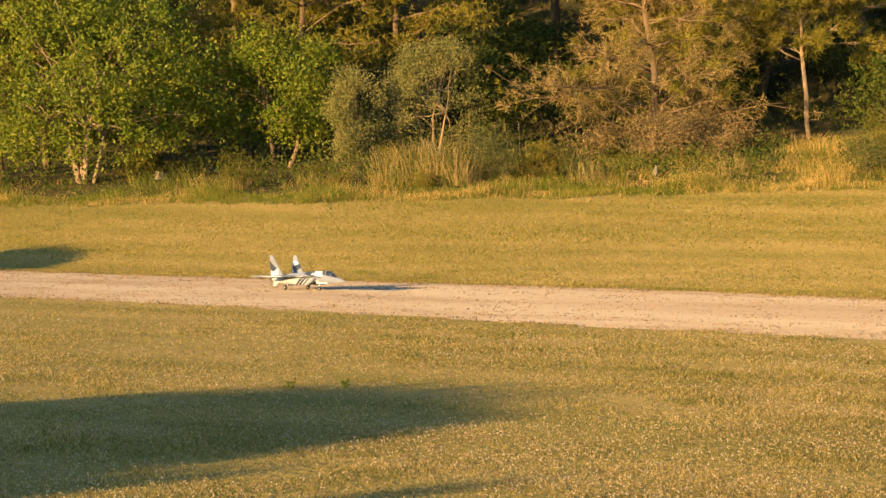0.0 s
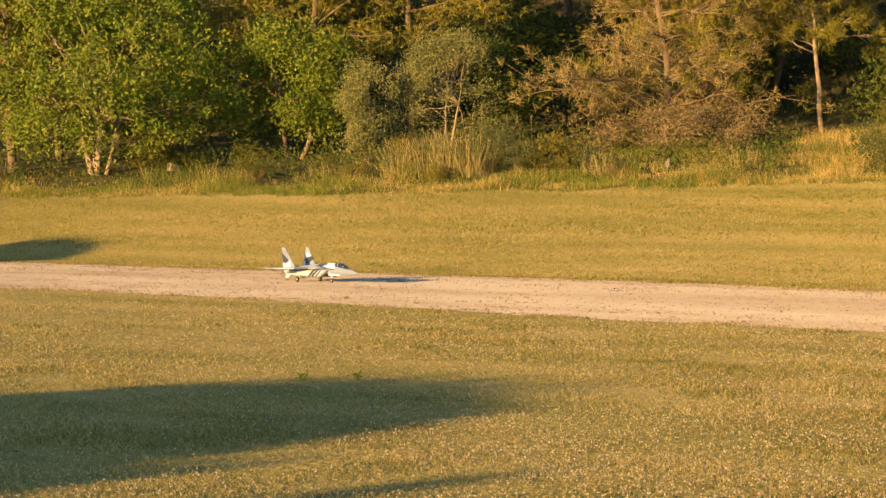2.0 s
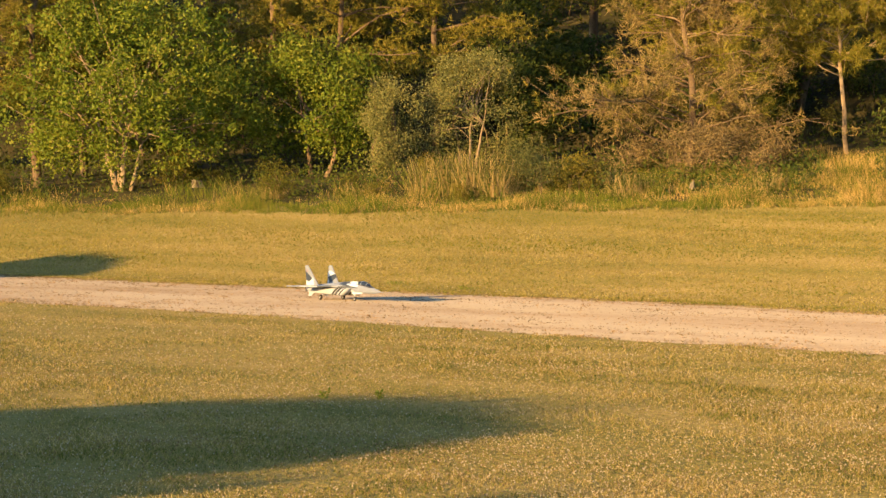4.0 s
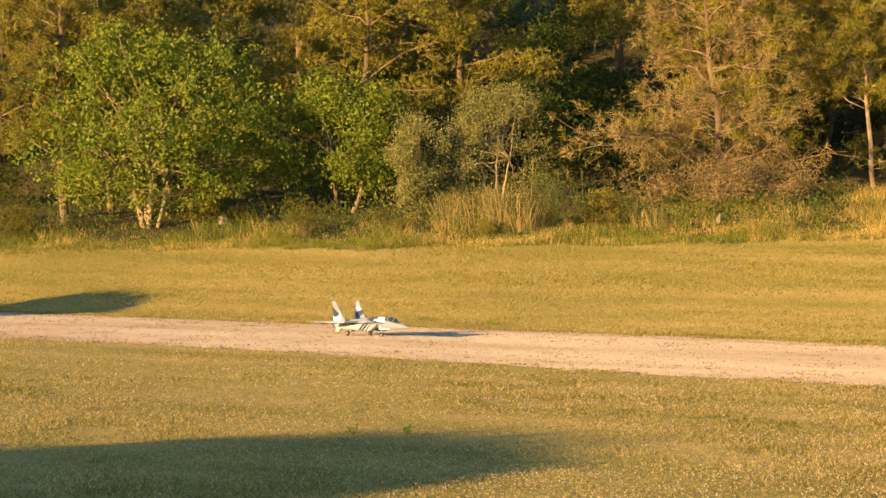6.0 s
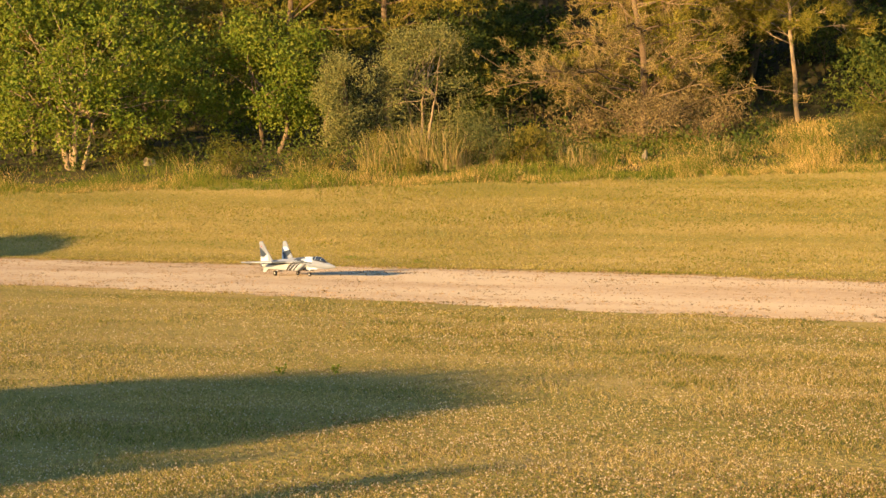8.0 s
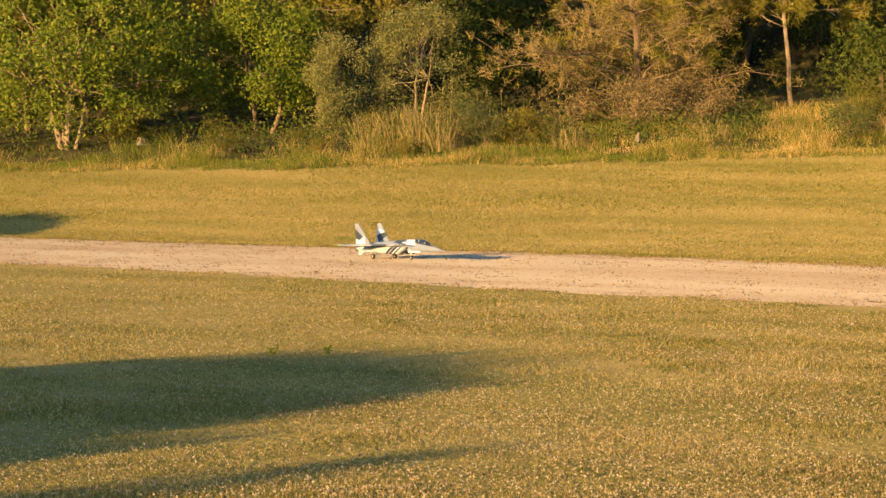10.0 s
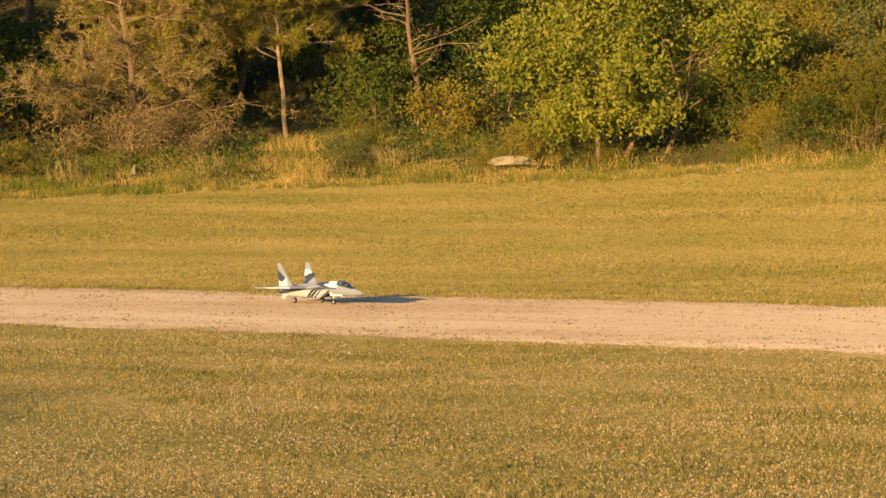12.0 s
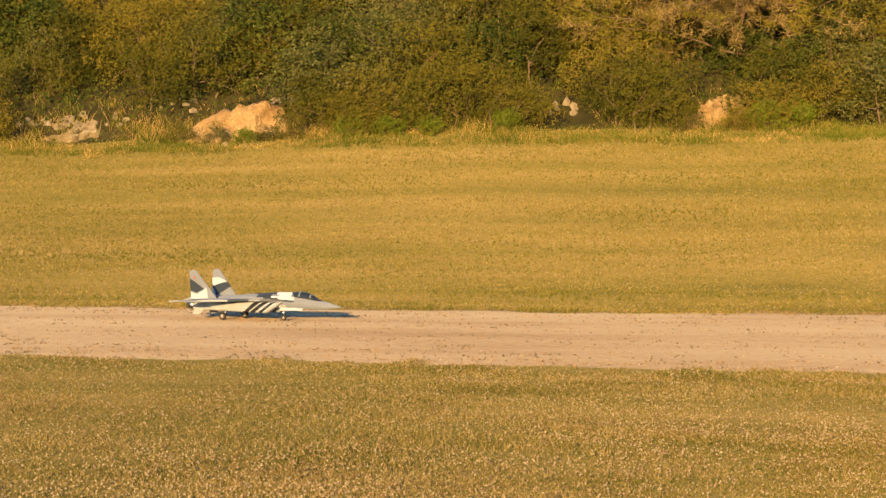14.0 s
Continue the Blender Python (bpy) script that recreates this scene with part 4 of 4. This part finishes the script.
def tall_reeds():
    for az, el, h, lab in [(-44.45, 0.25, 2.0, "single tall straw reed with a feathery plume"), (-44.6, 0.28, 1.7, "single tall straw reed with a feathery plume"), (-43.55, 0.8, 1.1, "bent straw reed with a feathery plume"),
                           (-43.35, 0.85, 1.0, "bent straw reed with a feathery plume"), (-43.85, 0.8, 1.0, "bent straw reed with a feathery plume")]:
        p = site(az, el)
        e = thing("reed", p, lab, "reed", "reeds")
        b = rng.uniform(-0.25, 0.25)
        v, f = tubes([bough((0, 0, -0.05), (b * h, 0, h), 0.011, 0.005, 6, 0.03, 0.0)], 4)
        part("stalk", mesh("stalk", v, f, M_REED), parent=e)
        c = np.stack([b * h + rng.normal(0, 0.02, 60), rng.normal(0, 0.02, 60), h - rng.uniform(-0.05, 0.28, 60)], -1)
        v, f = leaf_quads(c, np.tile([0, 0, 1.0], (60, 1)), 0.05, 0.10, 0.3)
        part("plume", mesh("plume", v, f, M_REED), parent=e)["kind"] = "stuff"


def dead_stick():
    p = site(-41.45, 0.5)
    v, f = tubes([[(-0.18, 0, 0.0, 0.025), (0.0, 0, 0.12, 0.022), (0.2, 0.02, 0.27, 0.016)], [(0.02, 0, 0.13, 0.014), (0.1, 0.08, 0.16, 0.008)]], 6)
    ob = part("branch", mesh("branch", v, f, M_PALEBARK), smooth=True)
    ob.matrix_basis = pose(p.x, p.y, p.z, 0, 0, 42)
    tagged(ob, "bare pale broken branch lying in the grass", "branch")


def leafy_weed(x, y, h, n, label, mt):
    """A small upright weed: stem leaves all round."""
    k = n
    a = rng.uniform(0, 6.28, k)
    sp = h * (0.15 if k < 100 else 1.6)
    p = np.stack([rng.normal(0, sp, k), rng.normal(0, sp, k), rng.uniform(0, h * 0.8, k)], -1)
    v, f = leaf_quads(p, np.stack([np.cos(a), np.sin(a), 0.6 + 0 * a], -1), h * 0.42, 0.2, 0.3)
    ob = part("weed", mesh("weed", v, f, mt))
    ob.matrix_basis = pose(x, y, float(height(x, y)))
    tagged(ob, label, "weed", "weeds", kind="stuff")


for x, y, h in ((-17.0, 15.2, 0.085), (-16.7, 15.55, 0.085)):
    leafy_weed(x, y, h, 50, "small dark green thistle standing in the meadow", M_FIG)
for x, y, h in ((-40.6, 38.3, 0.07), (-38.2, 37.9, 0.06), (-19.0, 44.0, 0.06)):
    leafy_weed(x, y, h, 160, "low spreading green tuft in the mown grass", M_FIG)

stones()
clay_bank(-17.1, 1.06, 1.93, 2.7, "bare orange clay bank cut into the slope")
clay_bank(-7.08, 1.42, 2.06, 1.7, "small bare orange clay scar in the scrub")
clay_bank(-20.3, 1.1, 1.36, 1.6, "low brown earth face under the outcrop", M_SCREE)
straw_clumps()
tall_reeds()
dead_stick()


# ---------------------------------------------------------------- model jet
def loft(sections, sides=20, caps=True):
    """Skin over (x, y, z, half width, half height, squareness) rings along x."""
    bm = bmesh.new()
    rings = []
    for x, y, z, w, h, sq in sections:
        ring = []
        for j in range(sides):
            a = 2 * math.pi * j / sides
            c, s = math.cos(a), math.sin(a)
            k = 2.0 / sq
            ring.append(bm.verts.new((x, y + w * math.copysign(abs(c) ** k, c), z + h * math.copysign(abs(s) ** k, s))))
        rings.append(ring)
    for a, b in zip(rings, rings[1:]):
        for j in range(sides):
            q = (j + 1) % sides
            bm.faces.new((a[j], a[q], b[q], b[j]))
    if caps:
        bm.faces.new(rings[0])
        bm.faces.new(list(reversed(rings[-1])))
    return bm


def paint(ob, mats, rule):
    """Gives each face the paint that rule(centre) names."""
    for m in mats:
        ob.data.materials.append(m)
    for f in ob.data.polygons:
        f.material_index = rule(f.center)
        f.use_smooth = True
    return ob


def plate(pieces, thick, up=Vector((0, 0, 1))):
    """A thin wing-like body from flat coloured pieces: (paint number, corner points)."""
    bm = bmesh.new()
    for k, pts in pieces:
        lo = [bm.verts.new(Vector(p) - up * thick / 2) for p in pts]
        hi = [bm.verts.new(Vector(p) + up * thick / 2) for p in pts]
        n = len(pts)
        fs = [bm.faces.new(lo), bm.faces.new(list(reversed(hi)))] + [bm.faces.new((lo[i], hi[i], hi[(i + 1) % n], lo[(i + 1) % n])) for i in range(n)]
        for f in fs:
            f.material_index = k
    bmesh.ops.remove_doubles(bm, verts=bm.verts, dist=0.0005)
    return bm


WHEELS = []


def wheel(parent, at, r, w):
    e = new("wheel")
    e.parent, e.matrix_basis = parent, pose(*at)
    bm = bmesh.new()
    n, prof = 24, [(r * 0.45, -w / 2), (r * 0.9, -w / 2), (r, -w * 0.28), (r, w * 0.28), (r * 0.9, w / 2), (r * 0.45, w / 2)]
    rings = [[bm.verts.new((q * math.cos(6.28318 * j / n), y, q * math.sin(6.28318 * j / n))) for q, y in prof] for j in range(n)]
    for a, b in zip(rings, rings[1:] + rings[:1]):
        for i in range(6):
            bm.faces.new((a[i], a[(i + 1) % 6], b[(i + 1) % 6], b[i]))
    part("tyre", bm, M_TYRE, e, "black rubber tyre", True)
    bm = loft([(-w * 0.55, 0, 0, r * 0.2, r * 0.2, 2), (-w * 0.45, 0, 0, r * 0.46, r * 0.46, 2), (w * 0.45, 0, 0, r * 0.46, r * 0.46, 2), (w * 0.55, 0, 0, r * 0.2, r * 0.2, 2)], 16)
    bmesh.ops.rotate(bm, verts=bm.verts, matrix=Matrix.Rotation(radians(90), 3, "Z"))
    part("hub", bm, M_HUB, e, "pale wheel hub")
    return e, r


def model_jet():
    jet = thing("model_jet", (0, 0, 0), "grey and white splinter-camouflaged twin-fin model jet on the runway", "model aircraft")
    # fuselage: nose cone to the beaver tail
    secs = [(1.53, .178, .004, .004), (1.50, .180, .014, .013), (1.42, .186, .032, .030), (1.30, .195, .053, .050), (1.18, .206, .068, .064), (1.05, .217, .078, .074), (0.92, .226, .085, .080),
            (0.80, .232, .092, .085), (0.70, .236, .098, .086), (0.60, .238, .106, .084), (0.50, .240, .115, .080), (0.40, .241, .125, .074), (0.30, .242, .130, .068), (0.20, .242, .130, .061),
            (0.08, .241, .126, .054), (-0.05, .240, .120, .047), (-0.20, .238, .112, .040), (-0.35, .236, .095, .034), (-0.50, .235, .070, .030), (-0.66, .235, .038, .026), (-0.80, .235, .022, .020), (-0.86, .235, .008, .008)]
    body = part("fuselage", loft([(x, 0, z, w, h, 2.2) for x, z, w, h in secs], 28), None, jet)

    def camo(c):
        if 0.50 < c.x < 0.90 and abs(c.z - 0.268 + 0.085 * (c.x - 0.5)) < 0.013:
            return 2
        if 0.60 < c.x - 0.9 * (c.z - 0.24) < 0.90 and c.z > 0.235:
            return 1
        if 0.36 < c.x < 0.58 and c.z > 0.27:
            return 2
        if -0.45 < c.x < -0.2 and c.z > 0.24:
            return 2
        if c.x < 0.8 and c.z < 0.2:
            return 3
        return 0
    paint(body, [M_GREY, M_WHITE, M_SLATE, M_CREAM], camo)
    part("canopy", loft([(1.235, 0, .250, .010, .006, 2), (1.19, 0, .262, .034, .022, 2), (1.13, 0, .276, .046, .042, 2), (1.06, 0, .286, .052, .056, 2), (0.99, 0, .293, .053, .058, 2), (0.92, 0, .298, .051, .052, 2), (0.86, 0, .302, .044, .042, 2)], 18), M_GLASS, jet, "smoked cockpit canopy", True)
    for x, z, w, h in ((1.125, .277, .0475, .0445), (0.975, .294, .0540, .0590)):
        part("canopy_frame", loft([(x - .008, 0, z, w, h, 2), (x + .008, 0, z, w, h, 2)], 18, False), M_GREY, jet, "pale canopy arch")
    part("canopy_sill", loft([(1.31, 0, .236, .010, .006, 2), (1.24, 0, .250, .046, .012, 2), (1.12, 0, .270, .061, .013, 2), (0.99, 0, .284, .066, .013, 2), (0.87, 0, .290, .062, .010, 2)], 18), M_BLACK, jet, "black cockpit sill")
    # spine fairing behind the canopy
    sp = part("spine", loft([(0.88, 0, .308, .044, .034, 2), (0.78, 0, .314, .050, .028, 2), (0.66, 0, .318, .052, .022, 2), (0.5, 0, .312, .052, .020, 2), (0.34, 0, .300, .050, .018, 2), (0.15, 0, .286, .044, .016, 2), (-0.05, 0, .272, .034, .013, 2), (-0.25, 0, .262, .02, .008, 2)], 14), None, jet)
    paint(sp, [M_GREY, M_WHITE, M_SLATE], lambda c: 1 if c.x > 0.60 else (2 if c.x > 0.38 else 0))
    for s in (-1, 1):
        # engine nacelle with slanted black and cream bands behind the intake
        xs = [0.68 - 0.0254 * k for k in range(51)]
        sec = []
        for x in xs:
            t = (0.68 - x) / 1.28
            sec.append((x, s * (0.135 - 0.012 * t), 0.158 + 0.012 * t, 0.072 - 0.006 * t, 0.066 - 0.008 * t, 4.5 - 2.2 * t))
        bm = loft(sec, 20)
        for v in bm.verts:                                   # raked intake lip
            if v.co.x > 0.1:
                v.co.x += (v.co.z - 0.16) * 1.5 * min(1, (v.co.x - 0.1) / 0.3)
        nac = part("engine_nacelle", bm, None, jet, "cream nacelle with slanted black bands")

        def bands(c):
            u = c.x - (c.z - 0.16) * 1.5
            return 1 if (0.57 < u < 0.64 or 0.46 < u < 0.53 or 0.35 < u < 0.42) else 0
        paint(nac, [M_CREAM, M_BLACK, M_SLATE], bands)
        part("exhaust_nozzle", loft([(-0.58, s * .123, .17, .066, .058, 2.3), (-0.66, s * .123, .17, .058, .055, 2), (-0.71, s * .123, .17, .046, .046, 2), (-0.70, s * .123, .17, .040, .040, 2)], 18), M_STEEL, jet, "dark metal exhaust nozzle", True)
        z = 0.245
        # wing with leading-edge extension, painted in splinters
        wing = [(2, [(.86, s * .06, z), (.52, s * .12, z), (.52, s * .21, z), (.66, s * .13, z)]), (0, [(.52, s * .12, z), (.40, s * .12, z), (.40, s * .275, z), (.52, s * .21, z)]),
                (2, [(.40, s * .12, z), (.15, s * .12, z), (.13, s * .45, z - .002), (.22, s * .45, z - .002), (.40, s * .275, z)]),
                (0, [(.15, s * .12, z), (-.30, s * .12, z), (-.30, s * .45, z - .002), (.13, s * .45, z - .002)]),
                (1, [(.22, s * .45, z - .002), (-.02, s * .45, z - .002), (-.12, s * .75, z - .006), (-.09, s * .75, z - .006)]),
                (2, [(-.02, s * .45, z - .002), (-.30, s * .45, z - .002), (-.28, s * .75, z - .006), (-.12, s * .75, z - .006)])]
        w = part("wing", plate(wing, 0.020), None, jet)
        for m in (M_GREY, M_CREAM, M_SLATE):
            w.data.materials.append(m)
        part("wingtip_rail", loft([(.02, s * .755, z - .006, .006, .006, 2), (-.05, s * .755, z - .006, .012, .012, 2), (-.30, s * .755, z - .006, .012, .012, 2), (-.34, s * .755, z - .006, .005, .005, 2)], 10), M_GREY, jet, "", True)
        zs = 0.222
        stab = [(2, [(-.36, s * .20, zs), (-.52, s * .20, zs), (-.60, s * .36, zs), (-.50, s * .36, zs)]), (0, [(-.52, s * .20, zs), (-.66, s * .20, zs), (-.70, s * .36, zs), (-.60, s * .36, zs)]),
                (1, [(-.50, s * .36, zs), (-.70, s * .36, zs), (-.72, s * .53, zs), (-.60, s * .53, zs)])]
        st = part("tailplane", plate(stab, 0.012), None, jet)
        for m in (M_GREY, M_CREAM, M_SLATE):
            st.data.materials.append(m)
        part("tail_boom", loft([(-.10, s * .215, .225, .012, .012, 3), (-.2, s * .215, .228, .022, .020, 3), (-.62, s * .215, .228, .022, .018, 3), (-.72, s * .215, .228, .008, .008, 3)], 12), M_CREAM, jet, "", True)
        # fin in splinter paint: grey tip, dark wedge, white foot
        y0, y1, zb, zt = s * .215, s * .245, .240, .592
        def fp(x, t):
            return (x, y0 + (y1 - y0) * t, zb + (zt - zb) * t)
        le = lambda t: -.095 - .380 * t
        te = lambda t: -.575 - .015 * t
        patches = []
        if s < 0:
            pcs = [(0, [fp(le(0), 0), fp(te(0), 0), fp(te(.96), .96), fp(-.54, 1.0), fp(le(1), 1.0)])]
            patches = [(M_SLATE, [fp(te(.72), .72), fp(te(.30), .30), fp(-.47, .22), fp(-.33, .36), fp(-.44, .52)]), (M_WHITE, [fp(te(.24), .24), fp(te(.02), .02), fp(-.27, .02), fp(-.28, .30), fp(-.30, .42), fp(-.33, .33), fp(-.465, .18)])]
        else:
            pcs = [(0, [fp(le(0), 0), fp(te(0), 0), fp(te(.96), .96), fp(-.54, 1.0), fp(le(1), 1.0)])]
            patches = [(M_SLATE, [fp(le(.56), .56), fp(-.40, .53), fp(te(.40), .40), fp(-.53, .27), fp(-.505, .10), fp(-.45, .15), fp(le(.40), .40)]),
                       (M_WHITE, [fp(te(.70), .70), fp(-.46, .72), fp(le(.58), .58), fp(-.40, .54), fp(te(.41), .41)]), (M_WHITE, [fp(te(.37), .37), fp(-.535, .26), fp(-.505, .02), fp(te(.02), .02)])]
        fin = part("tail_fin", plate(pcs, 0.014, Vector((0, 1, 0))), None, jet, "swept fin with dark wedge and white patch")
        for m in (M_GREY, M_WHITE, M_SLATE):
            fin.data.materials.append(m)
        for mt, pts in patches:
            part("paint_patch", plate([(0, pts)], 0.022, Vector((0, 1, 0))), mt, fin, "dark wedge" if mt == M_SLATE else "white patch")
        bm = bmesh.new()
        bmesh.ops.create_circle(bm, cap_ends=True, segments=5, radius=.016)
        bmesh.ops.rotate(bm, verts=bm.verts, matrix=Matrix.Rotation(radians(90), 3, "X"))
        bmesh.ops.translate(bm, verts=bm.verts, vec=(-.49, s * .245 + s * .012, .50))
        part("fin_badge", bm, M_RED, fin, "small red badge")
        # main gear
        g = new("main_gear")
        g.parent = jet
        v, f = tubes([[(0.02, s * .17, .15, .010), (0.0, s * .215, .045, .009)], [(-0.06, s * .17, .14, .005), (0.0, s * .21, .07, .005)]], 8)
        part("strut", mesh("strut", v, f, M_STEEL), None, g, "", True)
        WHEELS.append(wheel(g, (0, s * .235, .046), .046, .030))
        d = part("ventral_fin", plate([(0, [(-.36, 0, .13), (-.56, 0, .13), (-.60, 0, .055), (-.48, 0, .055)])], .01, Vector((0, 1, 0))), M_CREAM, jet)
        d.matrix_basis = pose(0, s * .17, 0)
    g = new("nose_gear")
    g.parent = jet
    v, f = tubes([[(0.70, 0, .17, .010), (0.72, 0, .10, .009), (0.725, 0.0, .045, .008)], [(0.80, 0, .16, .005), (0.725, 0, .09, .005)]], 8)
    part("strut", mesh("strut", v, f, M_STEEL), None, g, "", True)
    WHEELS.append(wheel(g, (0.725, 0.0, .036), .036, .024))
    bm = plate([(0, [(.70, -.045, .165), (1.02, -.040, .165), (1.02, -.042, .13), (.70, -.047, .122)])], .006, Vector((0, 1, 0)))
    part("gear_door", bm, M_WHITE, jet, "white open nose-gear door")
    v, f = tubes([[(1.525, 0, .178, .004), (1.60, 0, .176, .002)]], 6)
    part("nose_probe", mesh("nose_probe", v, f, M_GREY), None, jet)
    # the tail sits close behind the wing: draw the aft body in
    for ob in jet.children_recursive:
        if ob.type == "MESH" and ob.parent == jet or (ob.parent and ob.parent.name.startswith("tail_fin")):
            for v in ob.data.vertices:
                if v.co.x < -0.05:
                    v.co.x = -0.05 + (v.co.x + 0.05) * 0.8
    return jet


JET = model_jet()


def motions():
    """The jet waits, then runs off along the strip, swinging a little."""
    z = 0.012
    rows = [(0, -35.16, 31.60, -9.1), (7.7, -35.16, 31.60, -9.1), (8.7, -35.11, 31.60, -9.1), (9.3, -34.51, 31.72, -9.1), (9.8, -33.41, 31.90, -8.9), (10, -32.90, 31.95, -5.6), (10.5, -31.04, 32.15, -0.5), (11, -28.63, 32.40, -12.9), (11.5, -26.39, 32.40, -19.8), (12, -24.23, 32.30, -22.3), (12.5, -21.68, 31.90, -21.2), (13, -18.62, 31.65, -19.2), (13.5, -14.72, 31.50, -19.3), (14, -9.69, 31.45, -17.9)]
    walk(JET, [(t, pose(x, y, z, 0, 0, a)) for t, x, y, a in rows])
    for ob, r in WHEELS:                                     # rolling, at most 80 degrees from row to row
        at, turn, roll = ob.location.copy(), 0.0, [(0, 0.0), (7.7, 0.0)]
        for k in range(1, 127):
            t0, t1 = 7.7 + 0.05 * (k - 1), 7.7 + 0.05 * k
            way = float(np.diff(np.interp([t0, t1], [q[0] for q in rows], [q[1] for q in rows]))[0])
            turn += min(80.0, math.degrees(way / r))
            roll.append((min(14.0, t1), turn))
        walk(ob, [(t, pose(at.x, at.y, at.z, 0, a, 0)) for t, a in roll])


motions()
